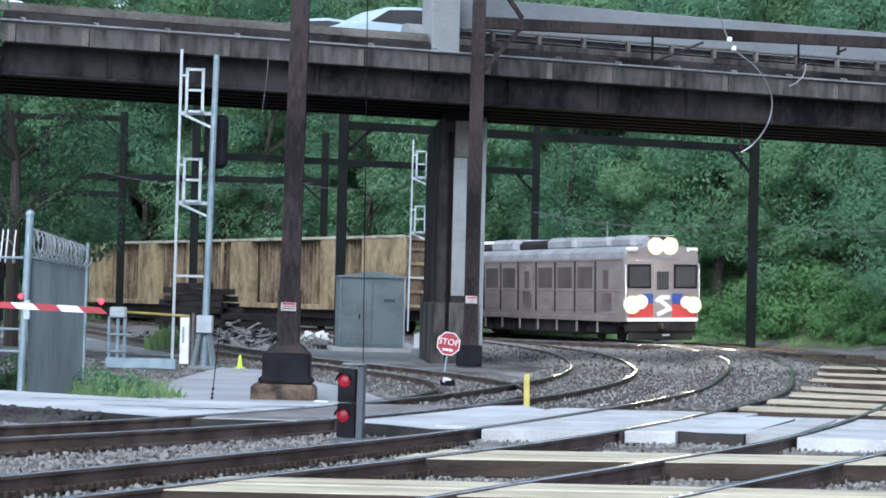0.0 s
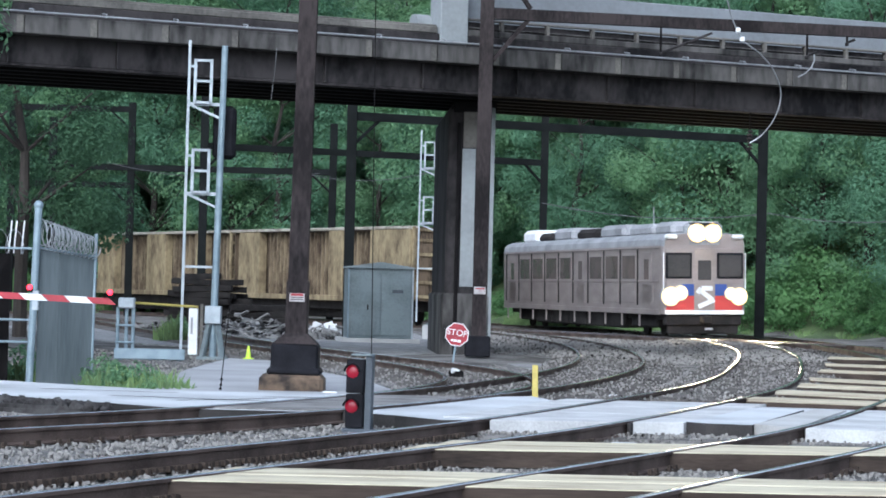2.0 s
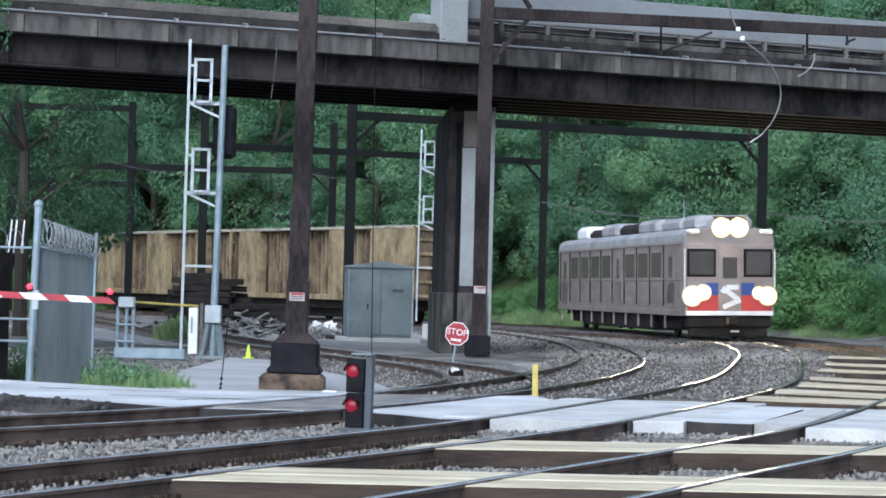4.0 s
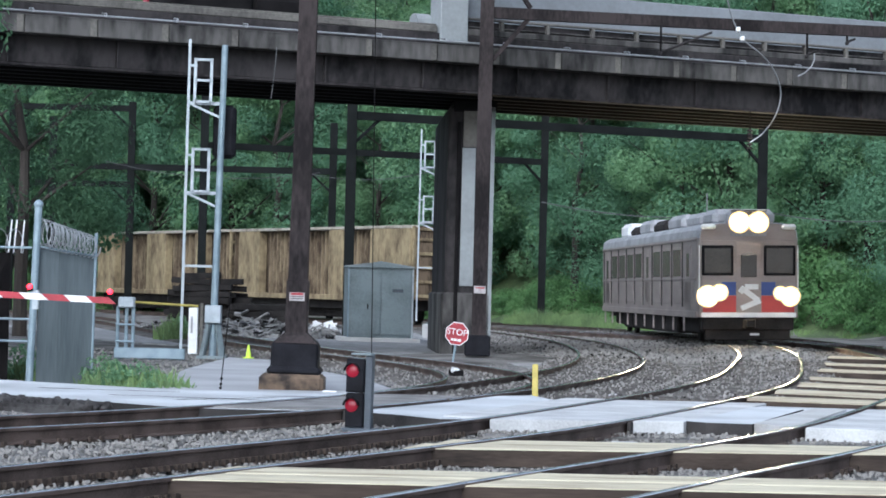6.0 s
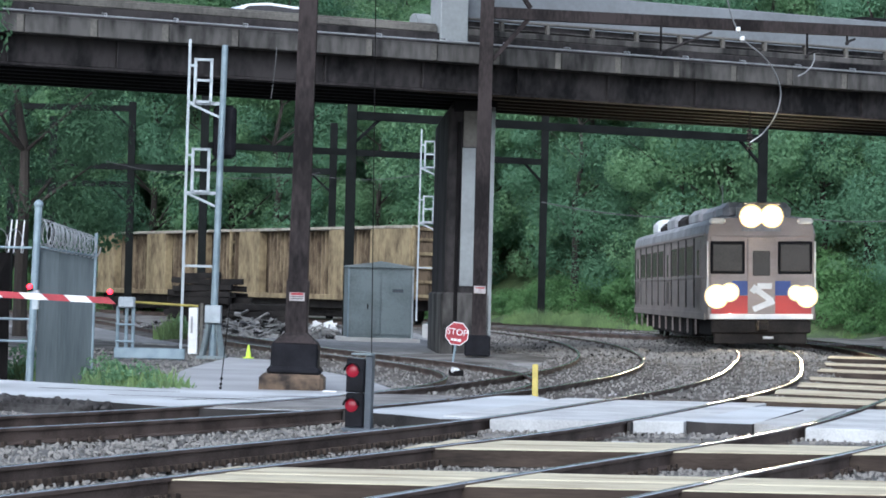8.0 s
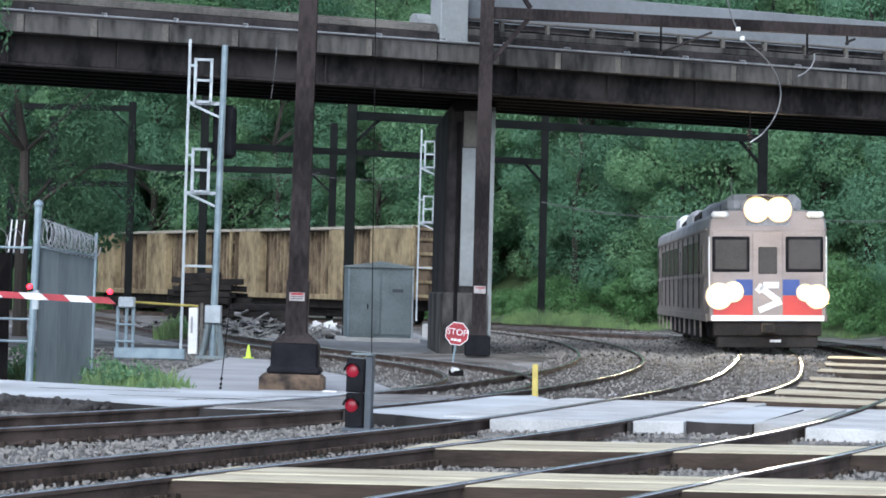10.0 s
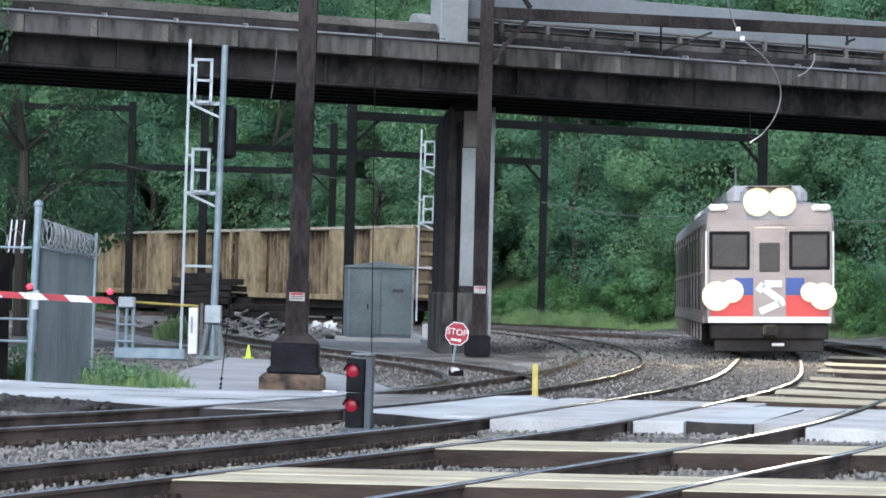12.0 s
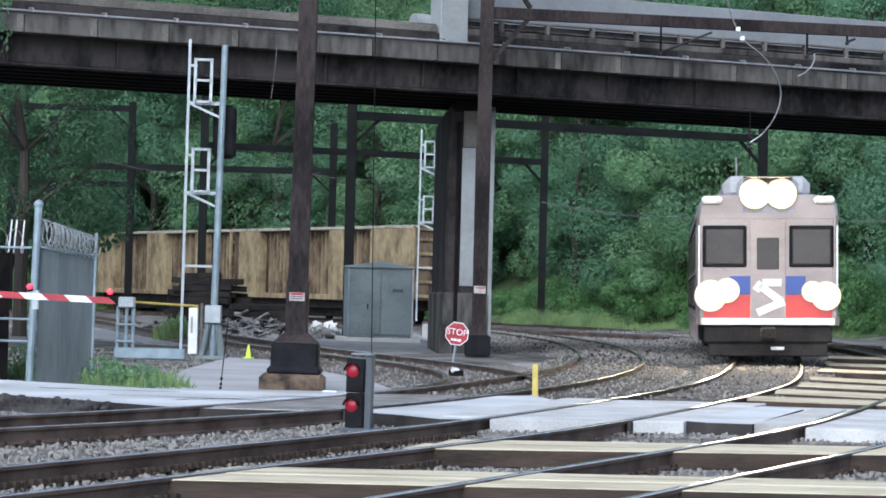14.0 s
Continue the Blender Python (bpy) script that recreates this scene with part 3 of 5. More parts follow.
def build_bridge():
    """Local x runs along the bridge, y across it."""
    br = thing("road_bridge", "grimy concrete and steel road bridge over the tracks", "bridge", BRIDGE, kind="structure")
    a, b = -80.0, BLEN + 75.0
    mid, ln = (a + b) / 2, b - a
    part("edge_girder", box(bmesh.new(), ln, 0.3, 0.66, mid, 0.62, 6.37, 0.02), GIRDER, br, "blotchy near-black steel girder")
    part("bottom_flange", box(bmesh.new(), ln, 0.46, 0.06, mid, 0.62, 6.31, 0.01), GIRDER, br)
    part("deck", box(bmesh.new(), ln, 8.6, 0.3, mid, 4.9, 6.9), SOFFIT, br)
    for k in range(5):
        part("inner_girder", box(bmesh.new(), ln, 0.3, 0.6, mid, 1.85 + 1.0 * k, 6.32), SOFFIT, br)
    for k in range(14):
        part("stiffener", box(bmesh.new(), 0.04, 0.13, 0.62, -5.0 + k * 2.6, 0.41, 6.38), GIRDER, br)
    # fascia of concrete lengths with open joints
    w = 1.72
    for k in range(26):
        part("fascia_panel", box(bmesh.new(), w - 0.025, 0.5, 0.42, -9.0 + w * k, 0.25, 7.02, 0.015), FASCIA, br, "stained concrete fascia panel")
        part("joint_stain", box(bmesh.new(), 0.16, 0.012, 0.4, -9.0 + w * (k + 0.5) - 0.1, -0.002, 7.03, 0.003), PARAPET, br, "pale lime stain at the joint")
    for u0, u1 in ((a, -9.9), (35.0, b)):
        part("fascia", box(bmesh.new(), u1 - u0, 0.5, 0.42, (u0 + u1) / 2, 0.25, 7.02, 0.015), FASCIA, br)
    part("conduit", rod(bmesh.new(), (-9, -0.1, 7.5), (37, -0.1, 7.5), 0.023, seg=10), PIPE, br, "pale galvanised conduit pipe")
    for k in range(24):
        x = -8 + k * 1.72
        bm = rod(bmesh.new(), (x, -0.13, 7.47), (x + 0.02, -0.13, 7.56), 0.02, seg=6)
        rod(bm, (x + 0.02, -0.13, 7.55), (x, 0.1, 7.58), 0.02, seg=6)
        part("conduit_bracket", bm, PIPE, br)
    # the near-black colour here paints the shadow band below the parapet
    part("shadow_kerb", box(bmesh.new(), ln, 0.4, 0.30, mid, 0.45, 7.43, 0.02), GIRDER, br)
    # solid wall on one half, open rail on the other
    part("parapet_wall", box(bmesh.new(), 40.9, 0.34, 0.17, 10.9 - 20.45, 0.42, 7.735, 0.02), PARAPET, br, "pale concrete parapet wall")
    part("parapet_coping", box(bmesh.new(), 40.9, 0.2, 0.045, 10.9 - 20.45, 0.42, 7.906, 0.01), PARAPET, br)
    part("pedestal", box(bmesh.new(), 0.75, 0.6, 1.6, 11.33, 0.5, 7.5, 0.02), PEDESTAL, br, "grey concrete end pedestal")
    bm = rod(bmesh.new(), (10.55, 0.9, 8.0), (10.95, 0.9, 8.0), 0.24, 0.24, 16)
    part("guardrail_end", bm, PEDESTAL, br, "rounded grey guardrail end")
    part("rail_base", box(bmesh.new(), 40, 0.36, 0.16, 11.7 + 20, 0.45, 7.73, 0.02), FASCIA, br)
    for k in range(30):
        part("rail_post", box(bmesh.new(), 0.085, 0.16, 0.27, 12.75 + 1.29 * k, 0.45, 7.87, 0.01), PARAPET, br)
    part("top_rail", box(bmesh.new(), 40, 0.16, 0.05, 11.7 + 20, 0.45, 8.13, 0.01), PARAPET, br)
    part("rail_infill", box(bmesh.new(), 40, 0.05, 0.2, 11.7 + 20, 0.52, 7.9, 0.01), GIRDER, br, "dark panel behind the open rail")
    part("mid_rail", box(bmesh.new(), 40, 0.06, 0.035, 11.7 + 20, 0.46, 7.94, 0.01), FASCIA, br)
    part("roadway", box(bmesh.new(), ln, 8.2, 0.12, mid, 4.85, 7.2), ASPHALT, br)
    part("centre_barrier", box(bmesh.new(), 60, 0.2, 1.7, 11.7 + 30, 0.95, 7.3, 0.03), BARRIER_GREY, br, "tall plain grey barrier wall")
    part("far_parapet", box(bmesh.new(), 91, 0.3, 0.5, 11 - 45.5, 9.2, 7.25, 0.02), PARAPET, br)
    # pier
    pier = thing("bridge_pier", "dark concrete pier with a pale painted strip", "pier", pose(0.74, 64.4, -0.25, 0, 0, 2.6), kind="structure")
    bm = bmesh.new()
    box(bm, 1.15, 8.0, 6.4, -0.1, 4.0, 0, 0.06)
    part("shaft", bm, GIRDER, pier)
    part("base_block", box(bmesh.new(), 1.25, 8.1, 1.68, -0.13, 4.0, 0, 0.05), FASCIA, pier, "grey stained concrete base block")
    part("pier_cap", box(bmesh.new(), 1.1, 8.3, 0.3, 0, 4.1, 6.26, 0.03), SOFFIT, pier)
    part("pale_strip", box(bmesh.new(), 0.34, 0.03, 3.5, -0.14, -0.03, 1.85, 0.005), PEDESTAL, pier, "pale grey painted strip")
    part("upper_strip", box(bmesh.new(), 0.34, 0.03, 1.0, -0.12, -0.03, 5.37, 0.005), PARAPET, pier, "olive-brown stained strip")
    part("edge_strip", box(bmesh.new(), 0.1, 0.04, 5.9, 0.46, -0.03, 0.5, 0.005), PEDESTAL, pier, "pale corner strip")
    part("down_pipe", rod(bmesh.new(), (-0.4, -0.06, 0), (-0.4, -0.06, 6), 0.05), DARK_STEEL, pier)


build_bridge()


# ---------------- catenary poles ----------------
def hcolumn(bm, w, h, z0, z1, top=None):
    """A wide-flange column in one piece, tapering to its top."""
    top = top or w
    t, u = 0.028, w * 0.36
    rings = []
    for z, k in ((z0, 1.0), (z1, top / w)):
        x, y, v = w / 2 * k, h / 2, u * k
        rings.append([bm.verts.new((a, b, z)) for a, b in ((-x, -y), (x, -y), (x, -y + t), (v, -y + t), (v, y - t), (x, y - t), (x, y), (-x, y), (-x, y - t), (-v, y - t), (-v, -y + t), (-x, -y + t))])
    n = 12
    for k in range(n):
        bm.faces.new((rings[0][k], rings[0][(k + 1) % n], rings[1][(k + 1) % n], rings[1][k]))
    bm.faces.new(rings[0][::-1])
    bm.faces.new(rings[1])
    bmesh.ops.recalc_face_normals(bm, faces=bm.faces[:])
    return bm


def build_near_pole():
    p = thing("catenary_pole", "tall brown steel catenary pole on a stained concrete footing", "pole", pose(-2.22, 38.9, 0, 0, 0.7, 0))
    part("footing", box(bmesh.new(), 0.98, 0.9, 0.38, -0.03, 0, -0.24, 0.06), FOOTING, p, "chipped concrete footing")
    part("base_box", box(bmesh.new(), 0.72, 0.7, 0.48, 0, 0, 0.13, 0.03), BLACK_BASE, p, "black painted steel base")
    part("base_skirt", box(bmesh.new(), 0.82, 0.8, 0.12, 0, 0, 0.13, 0.04), BLACK_BASE, p, "black flared skirt of the base")
    bm = bmesh.new()
    r = bmesh.ops.create_cone(bm, cap_ends=True, segments=4, radius1=0.48, radius2=0.24, depth=0.16, matrix=Matrix.Translation((0, 0, 0.69)) @ Matrix.Rotation(radians(45), 4, "Z"))
    part("base_flare", bm, BROWN_STEEL, p)
    part("column", hcolumn(bmesh.new(), 0.3, 0.28, 0.6, 12.0, 0.25), BROWN_STEEL, p)
    part("splice_collar", box(bmesh.new(), 0.34, 0.32, 0.85, 0, 0, 0.72, 0.02), BROWN_STEEL, p)
    bm = box(bmesh.new(), 0.23, 0.012, 0.13, 0, -0.2, 1.25, 0.002)
    plate = part("warning_plate", bm, FADED, p, "small white warning plate with unreadable lines")
    for k, mm in enumerate((RED, DARK_STEEL, DARK_STEEL)):
        part("lettering_bar", box(bmesh.new(), 0.19, 0.004, (0.035, 0.01, 0.01)[k], 0, -0.21, 1.34 - 0.03 * k), mm, plate)


def build_bridge_pole():
    p = thing("catenary_pole", "brown steel catenary pole in front of the bridge pier", "pole", pose(0.90, 61.2, 0, 0, 0.2, 0))
    part("base_box", box(bmesh.new(), 0.62, 0.6, 0.5, -0.02, 0, -0.08, 0.03), BLACK_BASE, p, "black steel base")
    part("column", hcolumn(bmesh.new(), 0.34, 0.34, 0.3, 12.5, 0.32), BROWN_STEEL, p)
    bm = box(bmesh.new(), 0.28, 0.012, 0.18, 0, -0.2, 1.42, 0.002)
    plate = part("warning_plate", bm, FADED, p, "small white warning plate")
    part("lettering_bar", box(bmesh.new(), 0.22, 0.004, 0.03, 0, -0.21, 1.54), RED, plate)
    # cross beam with its knee brace
    bm = beam(bmesh.new(), (0, 0, 8.2), (14.5, 2.9, 8.2), 0.22, 0.27)
    part("cross_beam", bm, BROWN_STEEL, p)
    part("knee_brace", beam(bmesh.new(), (0.15, 0, 7.05), (1.05, 0.2, 8.15), 0.1, 0.1), BROWN_STEEL, p)
    part("knee_brace", beam(bmesh.new(), (0.15, 0, 9.6), (1.05, 0.2, 8.35), 0.1, 0.1), BROWN_STEEL, p)


def portal(x0, y0, x1, y1, h, beams, steel, z=-0.2, w=0.36):
    g = thing("catenary_gantry", "dark steel catenary gantry spanning the far tracks", "gantry", group="far gantries")
    for x, y in ((x0, y0), (x1, y1)):
        bm = hcolumn(bmesh.new(), w, 0.3, z, h, w)
        part("column", bm, steel, g, m=Matrix.Translation((x, y, 0)))
    for b in beams:
        part("cross_beam", beam(bmesh.new(), (x0, y0, b), (x1, y1, b), 0.22, 0.3), steel, g)
        dx, dy = x1 - x0, y1 - y0
        ln = math.hypot(dx, dy)
        for sx, s in ((x0, 1), (x1, -1)):
            yy = y0 if sx == x0 else y1
            part("knee_brace", beam(bmesh.new(), (sx, yy, b - 1.1), (sx + s * dx / ln * 1.1, yy + s * dy / ln * 1.1, b - 0.1), 0.1, 0.1), steel, g)


build_near_pole()
build_bridge_pole()
portal(-3.4, 92, 12.5, 100, 9.5, (7.75,), FAR_STEEL)
portal(-11.0, 116, 4.85, 124, 10.5, (7.87,), FAR_STEEL)
portal(-19.3, 125, -5.5, 125, 9.6, (7.2,), FAR_STEEL)
portal(-16.3, 132, -22.5, 132, 10.9, (10.55, 6.6), FAR_STEEL)


# ---------------- signals, shed, fence, gate ----------------
def build_mast(x, y, s, label, heads, foot=-0.2):
    p = thing("signal_mast", label, "signal mast", pose(x, y, foot, 0, 0.3, 0), group="signal masts")
    part("ladder_rail", beam(bmesh.new(), (-0.62 * s, 0, 0.1), (-0.62 * s, 0, 6.75 * s), 0.055 * s, 0.055 * s), GALV_LIGHT, p)
    part("stay", beam(bmesh.new(), (-0.62 * s, 0, 1.95 * s), (0.06 * s, 0, 1.95 * s), 0.04 * s, 0.05 * s), GALV_LIGHT, p)
    part("mast", rod(bmesh.new(), (0.05 * s, 0, 0), (0.12 * s, 0, 6.65 * s), 0.08 * s, 0.065 * s), GALV, p)
    part("mast_base", box(bmesh.new(), 0.34 * s, 0.34 * s, 0.38 * s, 0.05 * s, -0.04, 0.75 * s, 0.02), GALV_LIGHT, p)
    bm = bmesh.new()
    for sx in (-1, 1):
        for sy in (-1, 1):
            beam(bm, ((0.05 + 0.22 * sx) * s, 0.22 * sy * s, 0), ((0.05 + 0.09 * sx) * s, 0.09 * sy * s, 0.76 * s), 0.11 * s, 0.05 * s)
    box(bm, 0.62 * s, 0.62 * s, 0.06 * s, 0.05 * s, 0, 0)
    box(bm, 0.13 * s, 0.13 * s, 0.74 * s, 0.05 * s, 0.02, 0.02)
    part("foot", bm, GREY_BOX, p, "splayed grey steel foot")
    for zz in (5.40 * s, 3.50 * s):
        bm = bmesh.new()
        for xx in (-0.48, -0.14):
            beam(bm, (xx * s, -0.1, zz), (xx * s, -0.1, zz + 0.95 * s), 0.06 * s, 0.05 * s)
        for k in (0.03, 0.48, 0.92):
            beam(bm, (-0.48 * s, -0.1, zz + k * s), (-0.14 * s, -0.1, zz + k * s), 0.05 * s, 0.05 * s)
        part("ladder_cage", bm, GALV_LIGHT, p, "pale steel ladder cage")
        bm = beam(bmesh.new(), (-0.62 * s, 0, zz), (0.1 * s, 0, zz), 0.06 * s, 0.07 * s)
        beam(bm, (-0.62 * s, 0, zz), (0.08 * s, 0, zz - 0.3 * s), 0.05 * s, 0.05 * s)
        part("bracket", bm, GALV_LIGHT, p)
        part("stay", beam(bmesh.new(), (-0.62 * s, 0, zz + 0.8 * s), (-0.45 * s, 0, zz + 0.8 * s), 0.05 * s, 0.05 * s), GALV_LIGHT, p)
        if zz < heads * s:
            continue
        bm = box(bmesh.new(), 0.5 * s, 0.16, 1.15 * s, 0.14 * s, 0.32, zz - 1.15 * s, 0.1)
        part("signal_backboard", bm, BLACK_BASE, p, "black signal head facing away")
    return p


def build_shed():
    s = thing("equipment_shed", "grey metal signal equipment shed on a concrete base", "shed", pose(-2.0, 80, 0, 0, 0, 6))
    part("plinth", box(bmesh.new(), 2.5, 2.2, 0.2, 0, 0, -0.24, 0.02), CONCRETE, s)
    part("cabin", box(bmesh.new(), 2.04, 1.9, 2.18, 0, 0, -0.04, 0.02), GREY_BOX, s)
    bm = bmesh.new()
    v = [bm.verts.new(c) for c in ((-1.07, -1.02, 2.14), (1.07, -1.02, 2.14), (1.07, 1.02, 2.14), (-1.07, 1.02, 2.14), (-1.03, -1, 2.19), (0, -1, 2.34), (1.03, -1, 2.19), (-1.03, 1, 2.19), (0, 1, 2.34), (1.03, 1, 2.19))]
    for q in ((3, 2, 1, 0), (0, 1, 6, 5, 4), (2, 3, 7, 8, 9), (4, 5, 8, 7), (5, 6, 9, 8), (0, 4, 7, 3), (1, 2, 9, 6)):
        bm.faces.new([v[i] for i in q])
    bmesh.ops.recalc_face_normals(bm, faces=bm.faces[:])
    part("roof", bm, GREY_BOX, s)
    for k in (-1, 1):
        d = part("door", box(bmesh.new(), 0.92, 0.03, 1.95, 0.48 * k, -0.965, 0.06, 0.006), GREY_BOX, s)
        part("vent", box(bmesh.new(), 0.34, 0.02, 0.1, 0.53 * k, -0.985, 1.38), DWARF_POST if k > 0 else GREY_BOX, d)
    part("handle", box(bmesh.new(), 0.04, 0.05, 0.16, -0.4, -1.0, 0.85), DARK_STEEL, s)
    part("corner_strip", box(bmesh.new(), 0.05, 0.03, 2.16, -1.0, -0.965, -0.04), GALV, s)
    part("corner_strip", box(bmesh.new(), 0.05, 0.03, 2.16, 1.0, -0.965, -0.04), GALV_LIGHT, s)


def build_dwarf_signal():
    s = thing("dwarf_signal", "black two-lamp dwarf signal showing red over red", "signal", pose(-0.92, 29.4, -0.2, 0, 0.6, -12))
    part("mount_plate", box(bmesh.new(), 0.42, 0.2, 0.05, 0.02, 0, 0.0, 0.005), DWARF_POST, s)
    part("back_post", box(bmesh.new(), 0.085, 0.12, 0.86, 0.107, 0.0, 0.03, 0.008), DWARF_POST, s, "dark blue-grey steel post")
    part("top_cap", box(bmesh.new(), 0.24, 0.2, 0.025, 0.02, 0.0, 0.89, 0.006), GREY_BOX, s)
    for k, z in enumerate((0.46, 0.06)):
        h = part("lamp_housing", box(bmesh.new(), 0.21, 0.16, 0.39, -0.045, -0.02, z, 0.012), BLACK_BASE, s, "black lamp housing")
        bm = bmesh.new()
        bmesh.ops.create_uvsphere(bm, u_segments=20, v_segments=8, radius=0.082, matrix=Matrix.Translation((-0.075, -0.09, z + 0.25)) @ Matrix.Diagonal((1, 0.35, 1, 1)))
        part("lens", bm, RED_LENS, h, "glowing red lens", smooth=True)
        bm = bmesh.new()
        r = bmesh.ops.create_cone(bm, cap_ends=False, segments=20, radius1=0.095, radius2=0.09, depth=0.1, matrix=Matrix.Translation((-0.075, -0.13, z + 0.25)) @ Matrix.Rotation(radians(90), 4, "X"))
        low = [f for f in bm.faces if f.calc_center_median().z < z + 0.24]
        bmesh.ops.delete(bm, geom=low, context="FACES")
        ho = part("hood", bm, BLACK_BASE, h)
        so = ho.modifiers.new("thick", "SOLIDIFY")
        so.thickness = 0.006


def coil(bm, a, b, radius, turns, r=0.008, rise=0.0):
    """A coil of wire along a line."""
    a, b = Vector(a), Vector(b)
    pts = []
    n = turns * 14
    ax = (b - a).normalized()
    s = ax.cross(Vector((0, 0, 1))).normalized()
    for k in range(n + 1):
        t = k / n
        an = t * turns * 2 * math.pi
        c = a.lerp(b, t) + s * (radius * math.cos(an)) + Vector((0, 0, 1)) * (radius * (1 + rise * t) * math.sin(an))
        pts.append(c)
    return tube(bm, pts, r, 4)


def build_fence():
    f = thing("security_fence", "grey sheeted security fence topped with razor wire", "fence")
    part("post", rod(bmesh.new(), (-6.49, 40.2, -0.25), (-6.41, 40.2, 2.66), 0.06), GALV, f, "blue-grey steel corner post")
    bm = bmesh.new()
    bmesh.ops.create_uvsphere(bm, u_segments=12, v_segments=8, radius=0.075, matrix=Matrix.Translation((-6.41, 40.2, 2.67)))
    part("post_cap", bm, GALV, f, smooth=True)
    part("grey_sheet", box(bmesh.new(), 0.34, 0.014, 2.2, 0, 0, 0, 0.003), FENCE_GREY, f, m=pose(-6.25, 40.36, -0.23, 0, 0, 30))
    part("grey_sheet", box(bmesh.new(), 0.62, 0.014, 2.14, 0, 0, 0, 0.003), FENCE_GREY, f, m=pose(-5.85, 40.62, -0.23, 0, 0, 36))
    part("end_post", rod(bmesh.new(), (-5.6, 40.82, -0.25), (-5.57, 40.82, 2.25), 0.028), GALV, f)
    part("top_tube", rod(bmesh.new(), (-6.42, 40.24, 2.0), (-5.58, 40.8, 1.88), 0.02), GALV, f)
    bm = coil(bmesh.new(), (-6.38, 40.2, 2.22), (-5.62, 40.8, 2.02), 0.24, 13, 0.008, -0.25)
    coil(bm, (-6.4, 40.3, 2.25), (-5.62, 40.95, 2.0), 0.2, 10, 0.008, -0.2)
    coil(bm, (-6.2, 40.5, 2.24), (-5.6, 40.7, 2.06), 0.15, 15, 0.006)
    part("razor_wire", bm, WIRE, f, "coiled bright razor wire")
    # dark run of mesh beyond the corner post
    bm = bmesh.new()
    for k in range(58):
        for s in (-1, 1):
            x = -9.6 + 0.048 * k
            a, b = Vector((x, 0, -0.2)), Vector((x + s * 1.0, 0, 1.95))
            for v in (a, b):
                v.x = max(-9.6, min(-6.85, v.x))
                v.y = 40.9 - 0.2 * (v.x + 9.6)
            rod(bm, a, b, 0.004, seg=4)
    part("wire_mesh", bm, DARK_STEEL, f, "dark chain-link mesh")
    part("mesh_backing", box(bmesh.new(), 2.75, 0.02, 2.1, 0, 0, 0), DARK_STEEL, f, m=pose(-8.22, 40.68, -0.2, 0, 0, -11.3))
    for z in (1.98, 0.85, 0.5):
        part("rail_tube", rod(bmesh.new(), (-9.6, 40.85, z), (-6.5, 40.2, z), 0.02), GALV, f)
    part("razor_wire", coil(bmesh.new(), (-9.6, 40.9, 2.12), (-6.6, 40.25, 2.08), 0.19, 12, 0.007), WIRE, f)
    for x in (-6.82, -6.7, -6.9):
        part("wire_arm", rod(bmesh.new(), (x, 40.4, 1.9), (x + 0.05, 40.35, 2.42), 0.012), WHITE, f)


def build_gate_arm():
    g = thing("crossing_gate", "lowered crossing gate arm with red and white bands", "barrier", pose(0, 0, 0))
    y = 38.9
    x0, x1 = -10.2, -5.04
    w = (x1 - x0) / 15
    for k in range(15):
        xa = x0 + w * k
        bm = box(bmesh.new(), w - 0.002, 0.03, 0.1, xa + w / 2, y, 1.30 - 0.0115 * k)
        mid = 1.35 - 0.0115 * k
        for v in bm.verts:
            v.co.z -= 0.0115 * (v.co.x - xa - w / 2) / w
            v.co.x -= 1.1 * (v.co.z - mid)
        part("arm_section", bm, RED if k % 2 == 0 else WHITE, g, "red band" if k % 2 == 0 else "white band")
    for x in (-6.30, -5.07):
        z = 1.32 if x < -6 else 1.27
        lamp = part("lamp_box", box(bmesh.new(), 0.08, 0.1, 0.1, x, y, z - 0.02, 0.01), BLACK_BASE, g)
        bm = bmesh.new()
        bmesh.ops.create_uvsphere(bm, u_segments=16, v_segments=8, radius=0.043, matrix=Matrix.Translation((x, y - 0.06, z + 0.05)))
        part("lamp_lens", bm, RED_LAMP, lamp, "glowing red lamp", smooth=True)
    part("arm_bracket", box(bmesh.new(), 0.1, 0.08, 0.3, -6.22, y + 0.05, 1.02, 0.01), GALV_LIGHT, g)
    # receiver stand at the tip
    s = thing("gate_stand", "grey steel stand that holds the gate arm's tip", "stand")
    part("stand_box", box(bmesh.new(), 0.36, 0.28, 0.24, -6.93, 56.0, 0.92, 0.03), GALV_LIGHT, s)
    for x in (-7.12, -6.93, -6.78):
        part("leg", rod(bmesh.new(), (x, 56.0, -0.25), (x, 56.0, 0.95), 0.04), GALV, s)
    for z in (0.18, 0.55):
        part("cross_tube", rod(bmesh.new(), (-7.16, 55.96, z), (-6.74, 55.96, z), 0.025), GALV, s)


